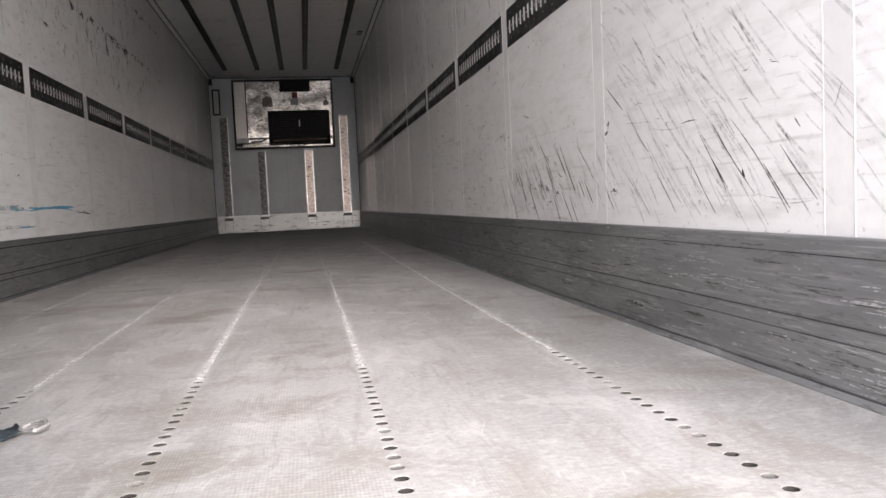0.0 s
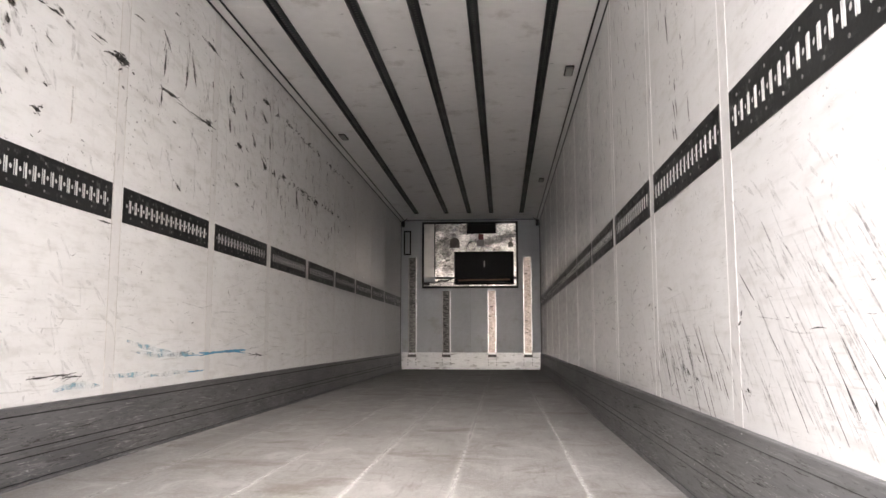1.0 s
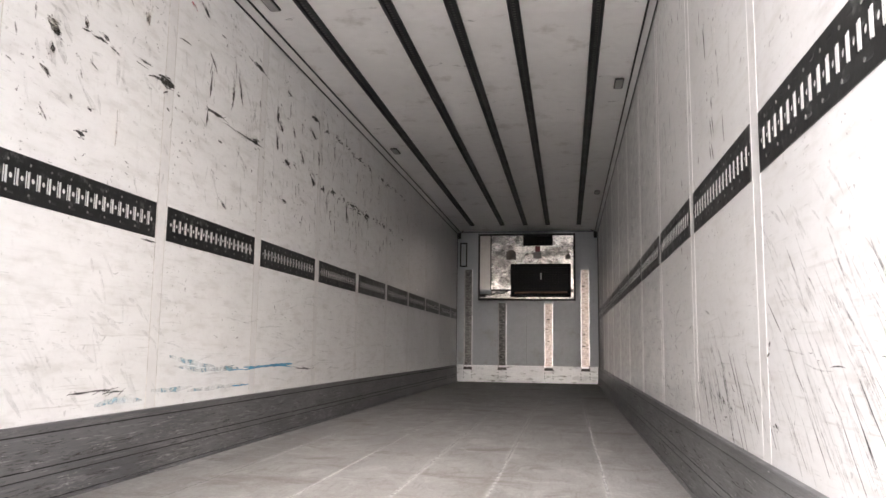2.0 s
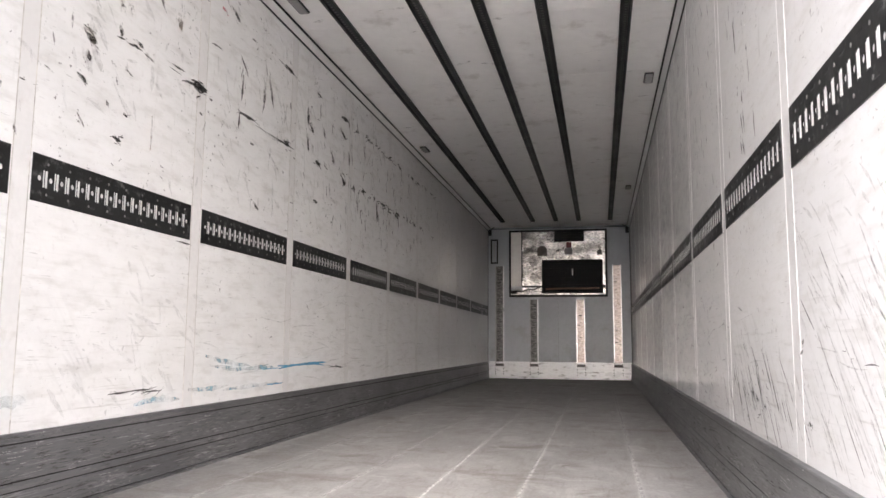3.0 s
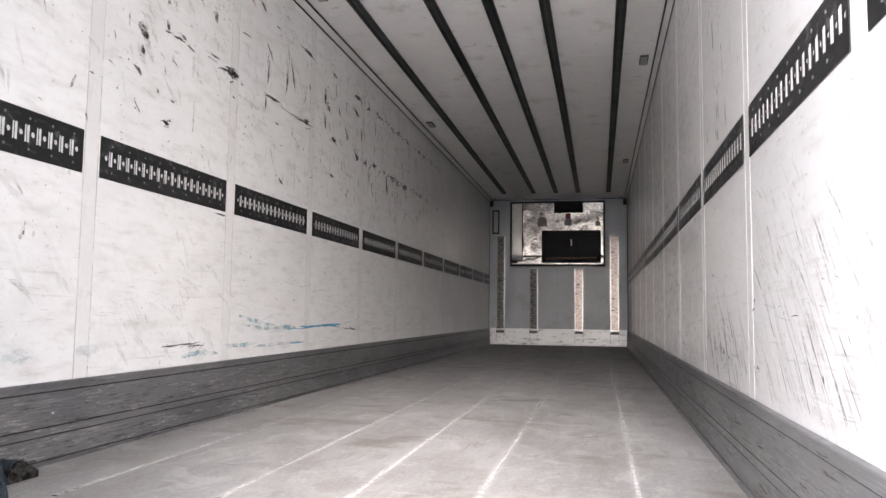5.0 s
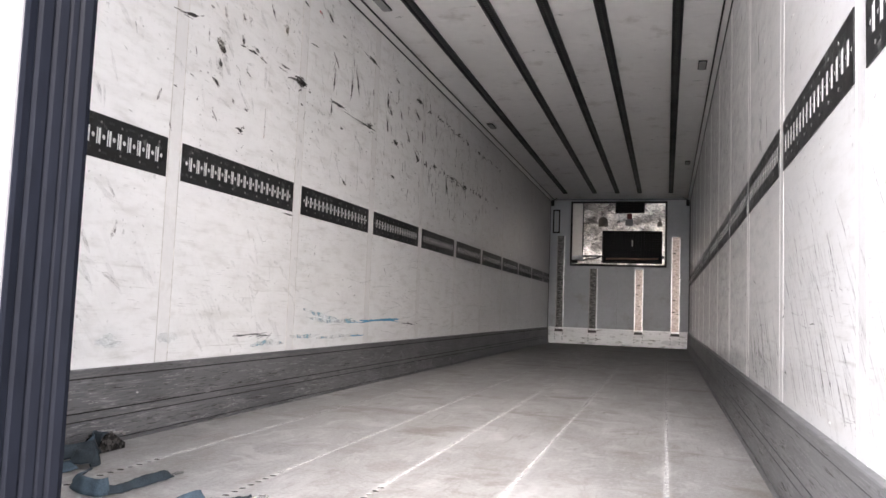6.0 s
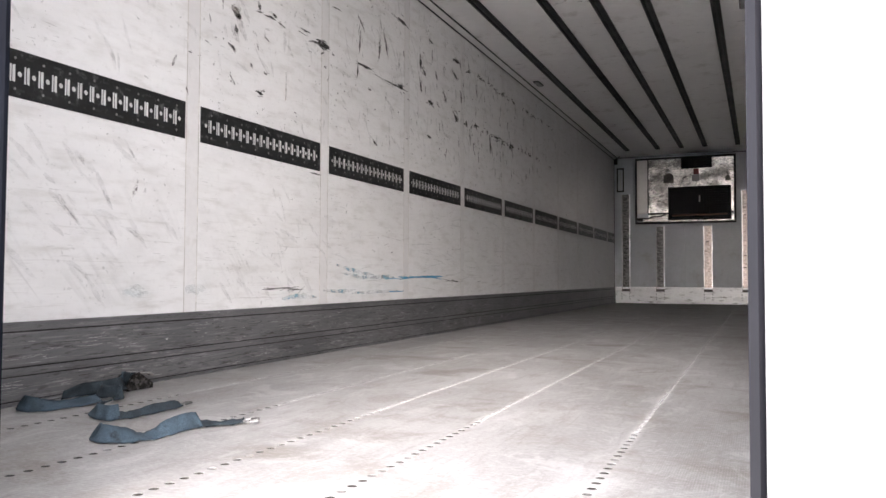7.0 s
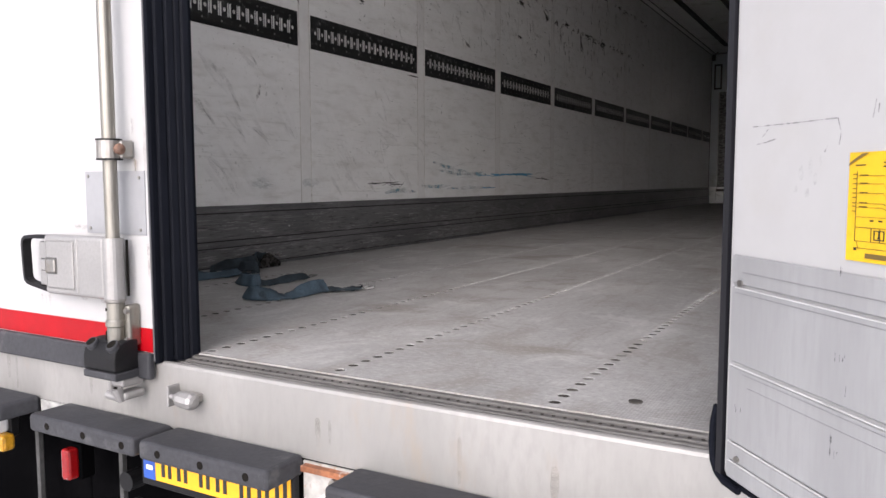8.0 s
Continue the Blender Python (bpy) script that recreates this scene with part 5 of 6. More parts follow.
part("webbing", ribbon([(-0.895, 1.120, Z + 0.004, 24), (-0.850, 1.050, Z + 0.002, 36), (-0.800, 0.992, Z, 58), (-0.745, 0.960, Z, 66), (-0.700, 0.948, Z, 74), (-0.668, 0.952, Z, 86), (-0.655, 0.978, Z + 0.002, 70)], 0.048), STRAP, strap_b, "blue twisted webbing", smooth=True)
part("webbing", ribbon([(-0.655, 0.972, Z + 0.002, 62), (-0.645, 1.015, Z, 26), (-0.634, 1.062, Z + 0.002, 40), (-0.626, 1.120, Z + 0.004, 58), (-0.618, 1.175, Z + 0.006, 46), (-0.612, 1.212, Z + 0.008, 30)], 0.032), STRAP_SHADED, strap_b, "narrow end of the webbing in a shaded tone", smooth=True)
part("end_tab", tube(bmesh.new(), [(-0.632, 1.206, Z + 0.010), (-0.602, 1.212, Z + 0.024), (-0.598, 1.236, Z + 0.020), (-0.626, 1.238, Z + 0.010)], 0.0035, 8), RIVET, strap_b, "small steel end tab")
part("webbing", ribbon([(-1.075, 1.395, Z + 0.006, 60), (-1.095, 1.420, Z + 0.016, 84), (-1.125, 1.445, Z + 0.024, 92), (-1.145, 1.480, Z + 0.022, 84)], 0.048), STRAP, strap_b, "blue fold at the buckle", smooth=True)
coil = [(-0.975 + 0.046 * math.cos(a), 1.245 + 0.046 * math.sin(a), Z + 0.004 + 0.002 * k, 66 + 8 * math.sin(2 * a)) for k, a in enumerate([radians(-30 + 55 * i) for i in range(8)])]
part("webbing", ribbon(coil, 0.046), STRAP_SHADED, strap_b, "coiled blue webbing in a shaded tone", smooth=True)
RATCHET = surface("ratchet_steel", (0.10, 0.095, 0.09), 0.26, 0.85, var=0.6, big=50, fine=150, bump=0.3, dirt=(0.02, 0.018, 0.016))
bk = part("ratchet_buckle", B(-1.140, -1.080, 1.43, 1.54, Z, Z + 0.010, bevel=0.003), RATCHET, strap_b, "dark steel ratchet buckle")
for x in (-1.144, -1.080):
    part("side_plate", extrude(bmesh.new(), [(1.425, Z), (1.425, Z + 0.030), (1.450, Z + 0.062), (1.485, Z + 0.070), (1.520, Z + 0.045), (1.560, Z + 0.020), (1.560, Z)], x, x + 0.004, "x"), RATCHET, bk)
    part("ratchet_wheel", rod(bmesh.new(), (x - 0.001, 1.470, Z + 0.044), (x + 0.007, 1.470, Z + 0.044), 0.024, 12), RATCHET, bk)
part("spool", rod(bmesh.new(), (-1.146, 1.470, Z + 0.044), (-1.074, 1.470, Z + 0.044), 0.010, 12), STEEL, bk)
part("wound_webbing", lathe(bmesh.new(), [(0, 0.020), (0.004, 0.026), (0.030, 0.024), (0.050, 0.027), (0.054, 0.020)], (-1.139, 1.470, Z + 0.044), (1, 0, 0), 14), STRAP_SHADED, bk)
bm = tube(bmesh.new(), [(-1.132, 1.47, Z + 0.066), (-1.130, 1.55, Z + 0.060), (-1.124, 1.575, Z + 0.050), (-1.092, 1.575, Z + 0.050), (-1.086, 1.55, Z + 0.060), (-1.084, 1.47, Z + 0.066)], 0.006, 8)
part("lever", bm, HOOK_STEEL, bk, "bent bright steel lever")

# ---- rear bumpers, plate and underride parts ----


def bumper(x0, x1, holes, name="rubber_bumper"):
    ob = thing(name, "black rubber bumper block bolted under the threshold", "bumper", (0, 0, 0), "rubber bumpers")
    part("block", B(x0, x1, -0.112, -0.002, 1.007, 1.050, bevel=0.010, seg=3), RUBBER, ob)
    for x in holes:
        bm = bmesh.new()
        rod(bm, (x, -0.1128, 1.029), (x, -0.100, 1.029), 0.0085, 12)
        part("bolt_hole", bm, HOLE, ob, "dark bolt hole")
    return ob


bumper(-0.383, -0.014, (-0.312, -0.181, -0.050))
bumper(0.002, 0.366, (0.063, 0.188, 0.311))
bumper(0.500, 0.890, (0.545, 0.69, 0.83))
bumper(0.905, 1.28, (0.96, 1.09, 1.22))
bumper(-0.90, -0.505, (-0.84, -0.70, -0.57))

plate = thing("number_plate", "yellow number plate with a blue band in a black holder", "number plate", (-0.075, -0.028, 0.925))
part("holder", B(-0.014, 0.440, -0.004, 0.012, -0.016, 0.108, bevel=0.003), BLACK, plate, "black plastic holder")
part("sheet", B(-0.002, 0.430, -0.0065, -0.003, 0.002, 0.108), YELLOW, plate, "yellow reflective sheet")
part("band", B(-0.002, 0.036, -0.0075, -0.006, 0.002, 0.106), BLUE, plate, "blue band")
part("band_bar", B(0.008, 0.028, -0.0085, -0.007, 0.024, 0.034), WHITE_INK, plate)
for x in (0.054, 0.104, 0.172, 0.222, 0.290, 0.340, 0.388):
    for dx in (0.003, 0.024):
        part("plain_bar", B(x + dx, x + dx + 0.010, -0.0080, -0.006, 0.014, 0.098), INK, plate)

pad = thing("mount_bracket", "pale grey mounting bracket beside the rubber bumpers", "bracket", (0, 0, 0))
part("back_plate", B(-0.500, -0.392, -0.006, -0.001, 0.965, 1.040), surface("bracket_grey_worn", (0.40, 0.40, 0.39), 0.55, 0.3, var=0.3, big=24, dirt=(0.16, 0.14, 0.12)), pad)
part("lip", B(-0.498, -0.394, -0.016, -0.005, 0.958, 0.972, bevel=0.003), STEEL, pad)
gap = thing("mount_bracket", "rusty steel mounting bracket between two bumpers", "bracket", (0, 0, 0))
part("back_plate", B(0.366, 0.498, -0.006, -0.001, 0.90, 1.038), surface("bracket_paint", (0.44, 0.43, 0.41), 0.6, 0.3, var=0.2, big=20, dirt=(0.30, 0.16, 0.09)), gap)
part("top_flange", B(0.372, 0.490, -0.022, -0.006, 1.022, 1.034), RUST, gap, "rusty flange")
bm = bmesh.new()
rod(bm, (0.448, -0.018, 1.006), (0.448, -0.004, 1.006), 0.011, 8)
part("bolt", bm, STEEL, gap)
part("cover", B(0.420, 0.485, -0.03, -0.006, 0.94, 0.985, bevel=0.006), surface("bracket_pale", (0.6, 0.59, 0.57), 0.5, 0.2), gap)

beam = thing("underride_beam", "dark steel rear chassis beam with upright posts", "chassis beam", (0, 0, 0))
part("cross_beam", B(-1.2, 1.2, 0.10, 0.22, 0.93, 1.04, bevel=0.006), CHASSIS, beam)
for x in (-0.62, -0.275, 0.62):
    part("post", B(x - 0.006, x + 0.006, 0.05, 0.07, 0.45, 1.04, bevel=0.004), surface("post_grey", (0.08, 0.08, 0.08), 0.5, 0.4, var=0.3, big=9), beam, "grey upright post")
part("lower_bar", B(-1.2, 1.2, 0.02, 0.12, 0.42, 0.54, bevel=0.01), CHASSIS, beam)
# two added black sheets hide the bright ground and stand in for shade
part("dark_backing", B(-1.2, 1.2, 0.13, 0.145, 0.71, 0.95), CHASSIS, beam)
part("dark_sheet", B(-0.98, -0.50, 0.125, 0.140, 0.25, 0.96, bevel=0.003), CHASSIS, beam, "added black sheet for the dark under the body")
for z in (0.875, 0.80):
    bm = bmesh.new()
    rod(bm, (-0.200, 0.01, z), (-0.200, 0.05, z), 0.024, 16)
    part("buffer", bm, BLACK, beam, "round rubber buffer")

tail = thing("tail_lamp", "red tail lamp beside the chassis post", "tail lamp", (-0.405, 0.0, 0.885))
part("lens", B(-0.016, 0.016, -0.012, 0.02, -0.040, 0.040, bevel=0.007, seg=2), LAMP_RED, tail, "red ribbed lens")
part("base", B(-0.022, 0.022, 0.018, 0.06, -0.046, 0.046, bevel=0.004), CHASSIS, tail)
side = thing("marker_lamp", "amber and clear marker lamp on a stem", "marker lamp", (-0.655, -0.03, 0.945))
part("lens", B(-0.055, 0.02, -0.02, 0.02, -0.012, 0.035, bevel=0.010, seg=2), LAMP_CLEAR, side, "clear lens")
part("amber_lens", B(-0.05, 0.045, -0.018, 0.02, -0.055, -0.010, bevel=0.010, seg=2), LAMP_AMBER, side, "amber lens")
part("stem", B(-0.02, 0.02, 0.018, 0.05, -0.03, 0.08, bevel=0.006), BLACK, side)

# ---- wheels and legs keep the body off the ground ----


def wheel():
    ob = thing("trailer_wheel", "black trailer wheel with a grey rim under the body", "wheel", group="trailer wheels")
    bm = bmesh.new()
    rod(bm, (-0.19, 0, 0), (0.19, 0, 0), 0.50, 32)
    part("tyre", bm, BLACK, ob)
    bm = bmesh.new()
    rod(bm, (-0.195, 0, 0), (0.195, 0, 0), 0.28, 24)
    part("rim", bm, STEEL, ob)
    return ob


w0 = wheel()
w0.matrix_world = pose(-0.98, 2.6, 0.5)
for x, y in ((0.98, 2.6), (-0.98, 3.95), (0.98, 3.95), (-0.98, 5.3), (0.98, 5.3)):
    copy_thing(w0, pose(x, y, 0.5))
under = thing("chassis_frame", "dark steel ladder frame under the trailer body", "chassis", (0, 0, 0))
for x in (-0.55, 0.55):
    part("side_member", B(x - 0.05, x + 0.05, 0.22, 12.6, 0.82, 1.10), CHASSIS, under)
for y in (2.6, 3.95, 5.3):
    part("axle", rod(bmesh.new(), (-0.8, y, 0.5), (0.8, y, 0.5), 0.07, 12), CHASSIS, under)
    part("hanger", B(-0.60, -0.50, y - 0.1, y + 0.1, 0.45, 0.83), CHASSIS, under)
    part("hanger", B(0.50, 0.60, y - 0.1, y + 0.1, 0.45, 0.83), CHASSIS, under)
for x in (-0.7, 0.7):
    part("landing_leg", B(x - 0.07, x + 0.07, 9.9, 10.04, 0.0, 1.10, bevel=0.01), CHASSIS, under)

# ---- scuffs and rubbed marks on the walls ----


def stroke(bm, s, y, z, length, width, angle, rng, off=0.0012):
    """A ragged tapered stroke on the wall at x = s * HALF."""
    n = max(4, int(length / 0.02))
    n = min(n, 12)
    c, si = math.cos(radians(angle)), math.sin(radians(angle))
    x = s * (HALF - off - rng.uniform(0, 0.0004))
    top, bot, bend = [], [], rng.uniform(-0.07, 0.07) * length
    for i in range(n + 1):
        u = i / n
        taper = math.sin(math.pi * min(1, 0.08 + u * 0.9)) ** 0.6
        b = bend * (u - 0.5) ** 2 * 2
        h = width * taper * rng.uniform(0.45, 1.0) / 2
        k = (u - 0.5) * length
        top.append(bm.verts.new((x, y + k * c - (b + h) * si, z + k * si + (b + h) * c)))
        h = width * taper * rng.uniform(0.45, 1.0) / 2
        bot.append(bm.verts.new((x, y + k * c - (b - h) * si, z + k * si + (b - h) * c)))
    for i in range(n):
        bm.faces.new((top[i], top[i + 1], bot[i + 1], bot[i]))


def bundle(bm, s, y, z, length, width, angle, rng, split):
    """One stroke, or several thin scratches side by side."""
    if s < 0:
        angle += 14 if split else 0
    if not split:
        return stroke(bm, s, y, z, length, width, angle, rng)
    c, si = math.cos(radians(angle)), math.sin(radians(angle))
    for _ in range(3 + int(width / 0.006)):
        u, v = rng.gauss(0, 0.25) * length, rng.gauss(0, 0.38) * width
        stroke(bm, s, y + u * c - v * si, z + u * si + v * c, length * rng.uniform(0.2, 0.9), width * rng.uniform(0.2, 0.65), angle + rng.gauss(0, 9), rng)


def splat(bm, s, y, z, length, width, angle, rng):
    """A struck mark: one firm stroke, thin scratches running out of it and a few crumbs."""
    stroke(bm, s, y, z, length, width * 1.5, angle, rng)
    stroke(bm, s, y + length * 0.12 * math.cos(radians(angle)), z + length * 0.12 * math.sin(radians(angle)), length * 0.5, width * 1.9, angle + rng.gauss(0, 5), rng)
    c, si = math.cos(radians(angle)), math.sin(radians(angle))
    for _ in range(3 + int(width / 0.004)):
        u, v = rng.gauss(-0.1, 0.35) * length, rng.gauss(0, 0.8) * width
        stroke(bm, s, y + u * c - v * si, z + u * si + v * c, length * rng.uniform(0.15, 0.6), max(0.004, width * rng.uniform(0.2, 0.5)), angle + rng.gauss(0, 12), rng)


def marks(wall, s, mat, label, seed, regions, extra=()):
    """regions: count, y from-to, z from-to, length from-to, width from-to, angle and its spread."""
    rng, bm, split = random.Random(seed), bmesh.new(), mat is SCUFF
    for n, y0, y1, z0, z1, l0, l1, w0, w1, an, sp in regions:
        for _ in range(n):
            y = y0 + (y1 - y0) * (rng.random() + rng.random() + rng.random()) / 3 if n > 6 else rng.uniform(y0, y1)
            bundle(bm, s, y, rng.uniform(z0, z1), rng.uniform(l0, l1), rng.uniform(w0, w1), rng.gauss(an, sp), rng, split)
    for e in extra:
        (splat if mat in (SCUFF, SMUDGE, BROWN) else stroke)(bm, s, *e, rng)
    tagged(part("scuff", bm, mat, wall, label), kind="stuff")


# struck marks lie in rows where the loads reach: about 3.05 m and 3.54 m up
STRUCK_NEAR = [(3.05, 3.05, 0.21, 0.013, 1), (3.08, 3.054, 0.13, 0.028, -1), (2.0, 3.043, 0.12, 0.014, 12), (2.54, 3.053, 0.10, 0.008, 3), (2.44, 3.05, 0.06, 0.006, 7),
               (3.24, 3.332, 0.10, 0.005, 1), (2.88, 3.082, 0.12, 0.004, 0), (3.55, 3.337, 0.13, 0.010, -43), (3.6, 3.061, 0.19, 0.014, 1), (3.5, 3.007, 0.09, 0.013, -94),
               (3.65, 3.533, 0.05, 0.007, -3), (1.92, 2.691, 0.03, 0.004, -2), (2.51, 2.923, 0.05, 0.004, -22), (3.1, 3.537, 0.06, 0.010, -9), (3.19, 3.027, 0.03, 0.008, 0),
               (3.1, 2.925, 0.03, 0.007, -11), (2.5, 2.734, 0.03, 0.007, -5), (2.48, 2.637, 0.03, 0.006, 4), (3.67, 2.92, 0.05, 0.008, 1)]
STRUCK_FAR = [(4.17, 3.545, 0.15, 0.020, -6), (4.08, 3.044, 0.40, 0.008, 0), (4.15, 3.054, 0.09, 0.024, -11), (5.26, 3.538, 0.17, 0.021, 2), (4.7, 3.053, 0.10, 0.022, -3),
              (5.25, 3.038, 0.09, 0.034, -33), (5.51, 3.031, 0.07, 0.022, -56), (4.67, 2.776, 0.09, 0.012, -3), (6.16, 2.96, 0.18, 0.026, -75), (5.76, 3.058, 0.08, 0.018, -51),
              (4.7, 3.55, 0.09, 0.013, -9), (6.93, 3.533, 0.10, 0.016, -8), (7.44, 3.537, 0.13, 0.018, -2), (6.34, 3.054, 0.13, 0.016, -2), (6.87, 3.055, 0.15, 0.018, -4)]
marks(wall_west, -1, SCUFF, "black rubber scuffs", 3, [
    (34, 4.4, 9.5, 3.02, 3.07, 0.04, 0.12, 0.012, 0.026, -4, 12),
    (24, 4.2, 9.8, 3.515, 3.56, 0.05, 0.14, 0.012, 0.024, -3, 8),
    (70, 1.9, 9.0, 2.60, 3.70, 0.015, 0.05, 0.005, 0.011, -14, 26),
    (16, 3.6, 8.6, 2.70, 3.50, 0.02, 0.07, 0.008, 0.018, -80, 18),
    (14, 1.2, 5.0, 2.5, 2.75, 0.02, 0.05, 0.003, 0.006, -8, 12),
    (12, 1.4, 7.0, 1.6, 2.25, 0.015, 0.04, 0.002, 0.005, -4, 14),
], STRUCK_NEAR + STRUCK_FAR + [(2.68, 1.590, 0.26, 0.005, 1), (2.80, 1.580, 0.16, 0.005, 1), (2.55, 1.586, 0.10, 0.004, 2), (2.45, 2.62, 0.06, 0.012, -6), (3.0, 2.262, 0.14, 0.004, -1), (5.2, 1.62, 0.30, 0.006, -2)])
marks(wall_west, -1, SMUDGE, "dark rubbed smudges", 17, [
    (80, 3.4, 9.0, 2.66, 3.60, 0.04, 0.13, 0.014, 0.034, -84, 12),
    (8, 2.6, 7.0, 1.6, 2.2, 0.02, 0.06, 0.004, 0.010, -10, 25),
    (16, 0.9, 3.4, 2.5, 3.6, 0.02, 0.07, 0.008, 0.020, -50, 30),
], [(3.53, 3.205, 0.16, 0.021, -96), (3.81, 3.248, 0.18, 0.019, -93), (3.90, 3.304, 0.20, 0.021, -67), (2.72, 3.34, 0.08, 0.013, -50), (3.43, 3.583, 0.11, 0.022, -23),
    (2.26, 2.974, 0.07, 0.028, -18), (2.25, 2.902, 0.05, 0.020, -64), (2.44, 3.082, 0.05, 0.019, -62), (2.64, 3.042, 0.08, 0.008, -12), (2.22, 2.80, 0.07, 0.016, -23),
    (2.57, 3.075, 0.06, 0.016, -15), (4.50, 3.332, 0.12, 0.029, -86), (4.57, 3.269, 0.11, 0.026, -38), (4.51, 3.142, 0.10, 0.026, -80), (5.00, 3.163, 0.11, 0.029, -46),
    (5.22, 3.406, 0.16, 0.026, -21), (5.37, 3.24, 0.13, 0.022, -79), (4.81, 3.301, 0.08, 0.021, -63), (3.75, 2.574, 0.09, 0.016, -25)])
marks(wall_east, 1, SMUDGE, "dark rubbed smudges", 18, [
    (60, 1.9, 6.5, 1.52, 2.2, 0.03, 0.10, 0.004, 0.011, 15, 30),
    (60, 1.8, 8.0, 2.5, 3.6, 0.04, 0.12, 0.010, 0.024, 76, 14),
])
marks(wall_west, -1, SMEAR_SOFT, "soft grey smears", 5, [
    (44, 0.6, 1.9, 1.56, 2.20, 0.06, 0.18, 0.014, 0.040, -46, 12),
    (40, 1.9, 3.6, 1.55, 2.15, 0.05, 0.15, 0.012, 0.034, -40, 18),
    (40, 0.6, 3.0, 2.5, 3.6, 0.05, 0.15, 0.012, 0.034, -50, 25),
])
marks(wall_west, -1, SMEAR, "grey smears", 4, [
    (70, 1.8, 8.0, 2.6, 3.7, 0.06, 0.24, 0.014, 0.036, -70, 24),
    (190, 0.8, 8.0, 2.5, 3.75, 0.025, 0.09, 0.010, 0.030, -50, 35),
    (60, 2.0, 9.0, 1.55, 2.2, 0.10, 0.40, 0.005, 0.014, 0, 8),
    (6, 2.20, 2.32, 2.86, 3.02, 0.08, 0.14, 0.03, 0.06, -75, 15),
])
marks(wall_west, -1, BROWN, "brown stains", 6, [
    (3, 3.9, 4.1, 3.05, 3.25, 0.06, 0.14, 0.014, 0.03, -80, 10), (4, 2.60, 2.74, 1.78, 1.84, 0.02, 0.05, 0.008, 0.016, -20, 30),
], [(2.28, 3.14, 0.10, 0.019, -72), (2.44, 3.194, 0.06, 0.031, -50), (2.49, 3.218, 0.10, 0.027, -75), (2.24, 2.998, 0.09, 0.018, 9), (2.27, 2.98, 0.06, 0.024, -30),
    (2.87, 3.313, 0.11, 0.037, -77), (1.60, 2.02, 0.08, 0.020, -110)])
marks(wall_west, -1, YELLOWED, "faint yellow run", 26, [], [(2.69, 2.711, 0.16, 0.016, -91)])
marks(wall_west, -1, CHALK, "blue rubbed streaks", 7, [], [(4.55, 1.655, 0.80, 0.020, 0), (4.75, 1.657, 0.42, 0.024, 0), (4.30, 1.652, 0.34, 0.014, 1), (4.05, 1.642, 0.26, 0.008, 0), (4.10, 1.548, 0.24, 0.012, 0)])
marks(wall_west, -1, CHALK_PALE, "pale blue rubbed streaks", 8, [], [(3.65, 1.652, 0.70, 0.034, -1), (3.50, 1.690, 0.50, 0.034, -7), (3.88, 1.650, 0.36, 0.036, 0), (3.80, 1.553, 0.70, 0.034, 0), (3.30, 1.563, 0.40, 0.034, 0), (2.85, 1.542, 0.36, 0.036, 0)])
marks(wall_west, -1, CHALK_FAINT, "faint blue rubbed spots", 10, [], [(1.98, 1.592, 0.14, 0.060, 0), (1.62, 1.605, 0.08, 0.030, -10), (1.60, 1.585, 0.12, 0.050, -4), (1.66, 1.575, 0.10, 0.03, 8)])
marks(wall_west, -1, PINK, "pink rubbed spot", 9, [], [(3.30, 3.553, 0.07, 0.036, -19)])
marks(wall_east, 1, SCUFF, "black rubber scuffs", 13, [
    (46, 1.2, 7.5, 2.6, 3.7, 0.02, 0.10, 0.004, 0.011, 65, 25),
    (10, 2.0, 3.4, 1.53, 1.80, 0.04, 0.10, 0.003, 0.006, 46, 5),
    (16, 2.3, 2.95, 1.53, 1.70, 0.02, 0.06, 0.005, 0.012, 30, 30),
    (8, 0.7, 2.4, 1.70, 1.85, 0.02, 0.05, 0.002, 0.004, 5, 14),
    (46, 1.95, 6.5, 1.53, 2.0, 0.02, 0.07, 0.004, 0.008, 20, 25),
    (44, 1.6, 6.5, 2.5, 3.6, 0.03, 0.10, 0.006, 0.014, 78, 14),
], [(2.60, 2.615, 0.07, 0.008, 72), (2.64, 2.62, 0.07, 0.008, 70), (2.62, 2.52, 0.07, 0.008, 70), (2.66, 2.525, 0.06, 0.009, 70), (1.92, 1.809, 0.02, 0.006, 133), (1.94, 1.781, 0.03, 0.007, 161), (1.89, 1.597, 0.025, 0.008, 18), (1.17, 1.619, 0.02, 0.006, 57), (2.72, 2.98, 0.14, 0.012, 80)])
# long thin scrapes running down at about 47 degrees
SCRAPED = [(1.30, 1.658, 0.19, 0.005, 48), (1.27, 1.621, 0.09, 0.008, 52), (1.22, 1.660, 0.25, 0.005, 45), (1.11, 1.646, 0.30, 0.005, 46), (1.05, 1.589, 0.13, 0.007, 47),
           (0.98, 1.615, 0.16, 0.005, 45), (1.35, 1.595, 0.18, 0.005, 49), (1.55, 1.595, 0.18, 0.005, 45), (1.68, 1.731, 0.10, 0.006, 40), (1.93, 1.574, 0.10, 0.006, 49),
           (1.87, 1.882, 0.15, 0.007, 35), (0.98, 1.714, 0.03, 0.005, 49),
           (1.41, 1.762, 0.09, 0.004, -1), (0.86, 1.751, 0.05, 0.002, 116)]
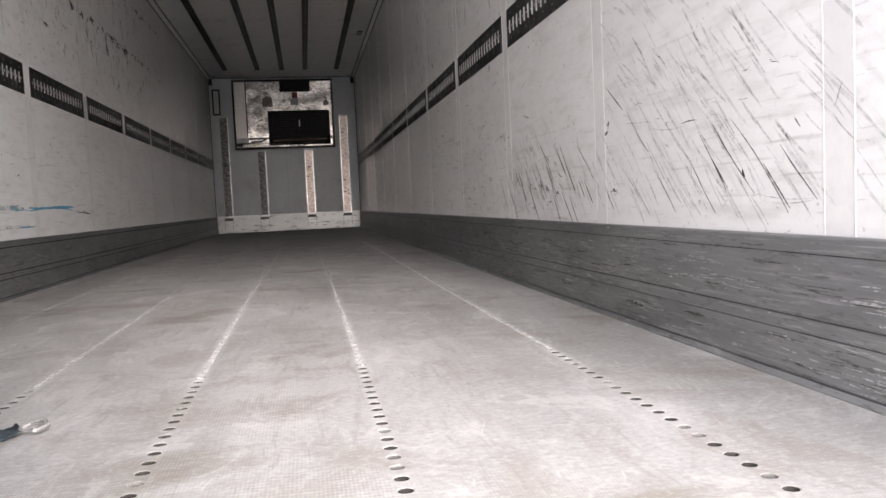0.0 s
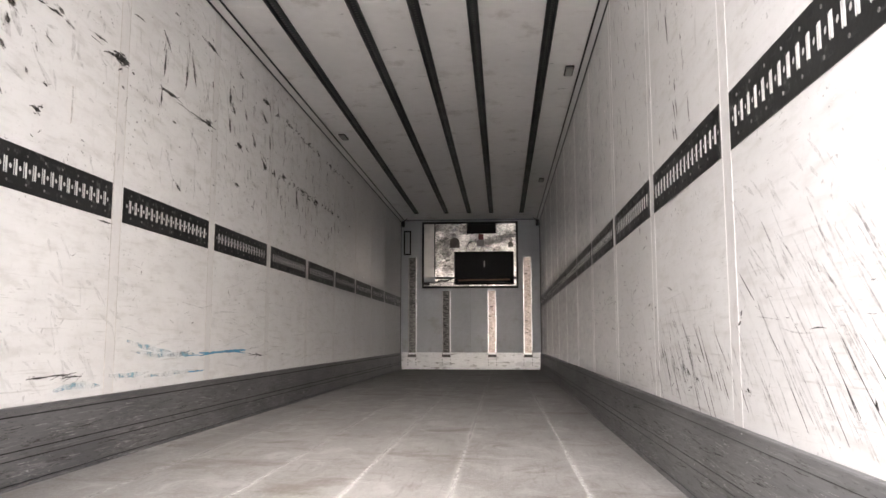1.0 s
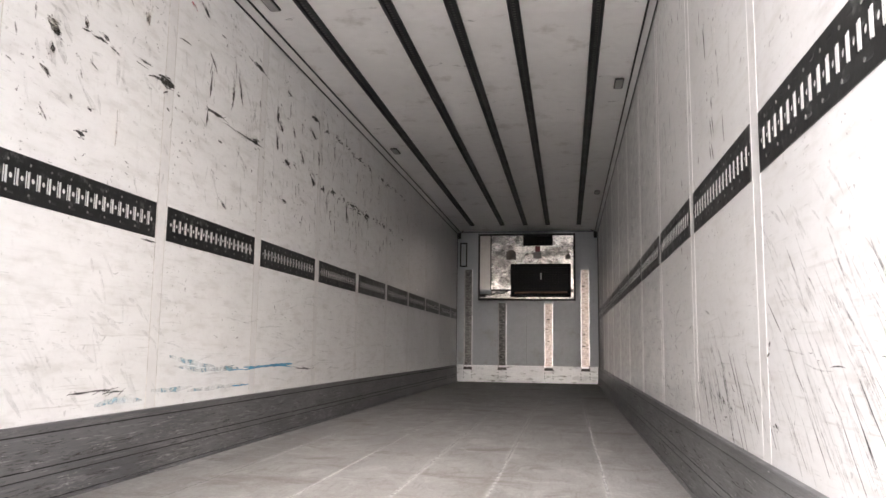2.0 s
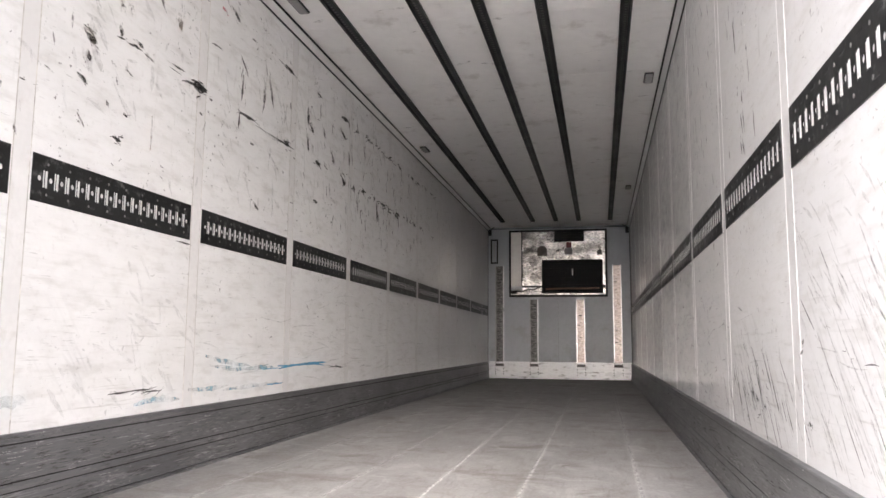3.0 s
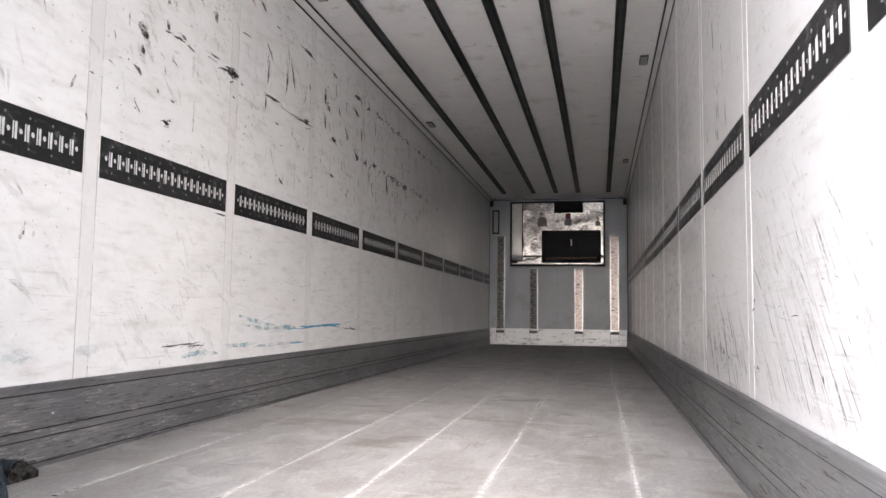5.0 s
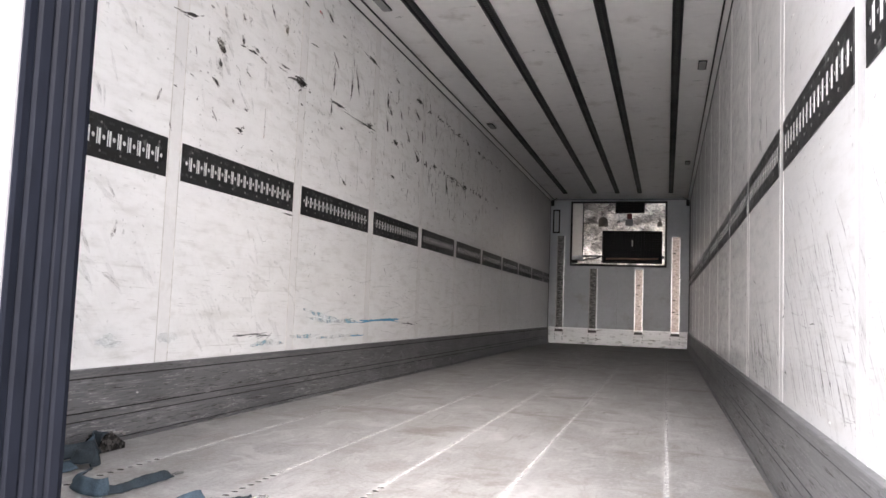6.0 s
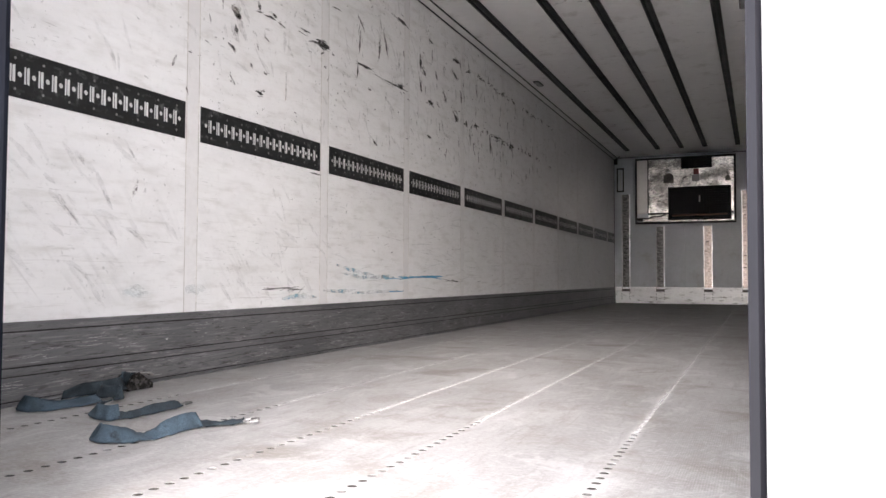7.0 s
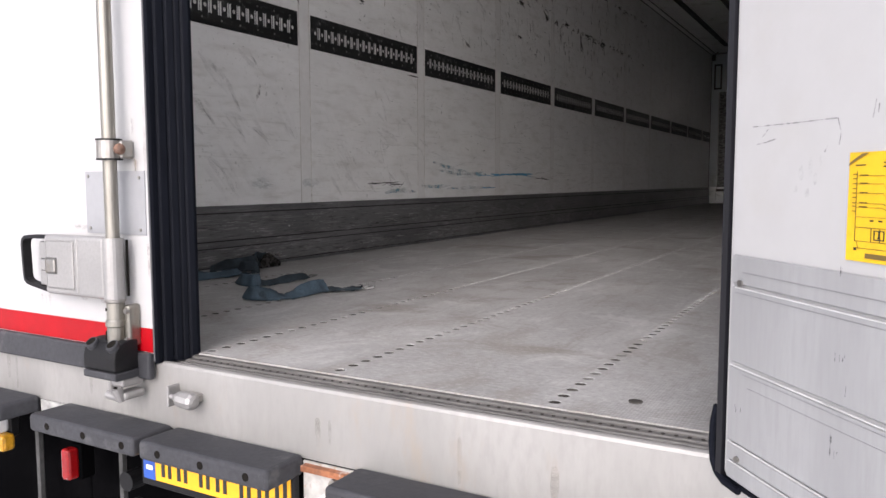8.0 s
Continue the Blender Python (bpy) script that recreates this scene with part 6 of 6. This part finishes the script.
SCRAPED_FAINT = [(1.48, 1.631, 0.26, 0.006, 47), (1.81, 1.929, 0.09, 0.010, 37), (1.75, 1.946, 0.15, 0.008, 33), (1.67, 1.958, 0.08, 0.010, 35), (1.56, 1.950, 0.09, 0.008, 35),
                 (0.94, 1.861, 0.05, 0.005, 46), (0.85, 1.690, 0.08, 0.005, 44), (1.19, 1.875, 0.10, 0.007, 40), (1.03, 1.701, 0.06, 0.004, 41), (1.11, 1.540, 0.09, 0.006, 45),
                 (1.53, 1.752, 0.19, 0.005, 4), (1.71, 1.790, 0.17, 0.005, 4), (1.02, 1.561, 0.18, 0.004, 3), (1.00, 1.552, 0.13, 0.004, -2), (1.34, 1.778, 0.09, 0.005, 40)]
SCRAPED_FAINT += [(0.79, 1.620, 0.11, 0.004, 48), (0.94, 1.772, 0.11, 0.004, 40), (0.95, 1.778, 0.08, 0.003, 39)]
rows = list(SCRAPED_FAINT)
rng = random.Random(41)
for y0, n, step, zc, ln in ((2.10, 26, 0.045, 1.645, 0.22), (1.99, 8, 0.03, 1.62, 0.14), (3.0, 14, 0.09, 1.62, 0.18)):
    for k in range(n):
        rows.append((y0 + step * k + rng.gauss(0, 0.012), zc + rng.gauss(0, 0.05), ln * rng.uniform(0.3, 0.9), rng.uniform(0.006, 0.013), 47 + rng.gauss(0, 2.5)))
for k in range(26):
    SCRAPED.append((2.12 + 0.038 * k + rng.gauss(0, 0.012), 1.635 + rng.gauss(0, 0.05), rng.uniform(0.08, 0.24), rng.uniform(0.005, 0.010), 47 + rng.gauss(0, 2.5)))
marks(wall_east, 1, SCRAPE, "crisp dark scrapes", 20, [], SCRAPED)
for k in range(40):
    rows.append((rng.uniform(0.62, 1.95), 1.56 + 0.5 * rng.random() ** 1.5, rng.uniform(0.07, 0.20), rng.uniform(0.005, 0.012), rng.gauss(45, 3)))
marks(wall_east, 1, STREAK, "dark parallel scrape streaks", 19, [], rows)
marks(wall_east, 1, SMEAR, "grey diagonal scrapes", 14, [
    (76, 0.3, 2.2, 1.54, 1.95, 0.08, 0.26, 0.005, 0.014, 46, 4),
    (50, 2.05, 3.9, 1.53, 1.85, 0.06, 0.18, 0.007, 0.018, 49, 8),
    (30, 0.9, 2.2, 1.85, 2.15, 0.05, 0.14, 0.006, 0.016, 40, 6),
    (60, 1.8, 8.0, 2.55, 3.7, 0.06, 0.22, 0.008, 0.022, 68, 18),
    (30, 1.5, 7.0, 1.5, 2.0, 0.10, 0.40, 0.004, 0.010, 0, 8),
])
marks(wall_east, 1, BROWN, "brown stains", 15, [(5, 2.40, 2.60, 2.78, 3.05, 0.08, 0.18, 0.018, 0.034, 74, 8), (4, 2.92, 3.05, 1.62, 1.72, 0.03, 0.06, 0.014, 0.026, 20, 40)])
marks(wall_east, 1, SCRATCH, "pale scratches", 16, [(8, 0.8, 3.4, 1.53, 1.75, 0.03, 0.08, 0.002, 0.004, 75, 15)], [(1.72, 1.627, 0.05, 0.006, 115), (1.72, 1.581, 0.05, 0.006, 68)])
# chips and scratches along the kick plates


def kick_marks(owner, s, seed, y0, y1, n, mat, label, l0, l1, w0, w1):
    rng, bm = random.Random(seed), bmesh.new()
    for _ in range(n):
        y, z = y0 + (y1 - y0) * rng.random() ** 1.4, rng.choice((rng.uniform(1.345, 1.44), rng.uniform(1.23, 1.29), rng.uniform(1.345, 1.40)))
        off = HALF - (1.2036 if z > 1.32 else 1.1975)
        for _ in range(rng.randint(1, 5)):
            stroke(bm, s, y + rng.gauss(0, 0.04), z + rng.gauss(0, 0.010), rng.uniform(l0, l1), rng.uniform(w0, w1), rng.gauss(0, 2.2), rng, off)
    tagged(part("chip", bm, mat, owner, label), kind="stuff")


for owner, s, seed in ((kick_west, -1, 31), (kick_east, 1, 33)):
    kick_marks(owner, s, seed, 0.3, 6.0, 110, CHIP_PALE, "pale chips and scratches", 0.015, 0.11, 0.001, 0.004)
    kick_marks(owner, s, seed + 1, 0.3, 6.0, 80, SMUDGE, "dark gouges", 0.02, 0.16, 0.0015, 0.005)
rng, bm = random.Random(21), bmesh.new()
for _ in range(90):
    x, y, l, w_, a = rng.uniform(-1.1, 1.1), 1.5 + 9 * rng.random() ** 1.3, rng.uniform(0.03, 0.14), rng.uniform(0.006, 0.02), rng.uniform(-0.6, 0.6)
    q = [(-l, -w_ * 0.3), (-l * 0.3, -w_), (l * 0.5, -w_ * 0.8), (l, 0.0), (l * 0.3, w_), (-l * 0.6, w_ * 0.7)]
    bm.faces.new([bm.verts.new((x + u * math.cos(a) - v * math.sin(a), y + u * math.sin(a) + v * math.cos(a), ROOF - 0.0012)) for u, v in q][::-1])
tagged(tagged(new("ceiling_smudges", mesh_of("ceiling_smudges", bm, mark_paint("ceiling_smear", (0.30, 0.28, 0.26), 0.48, 0.85, 16))), "faint grey smudges on the white ceiling", "smudges", "", "stuff"))
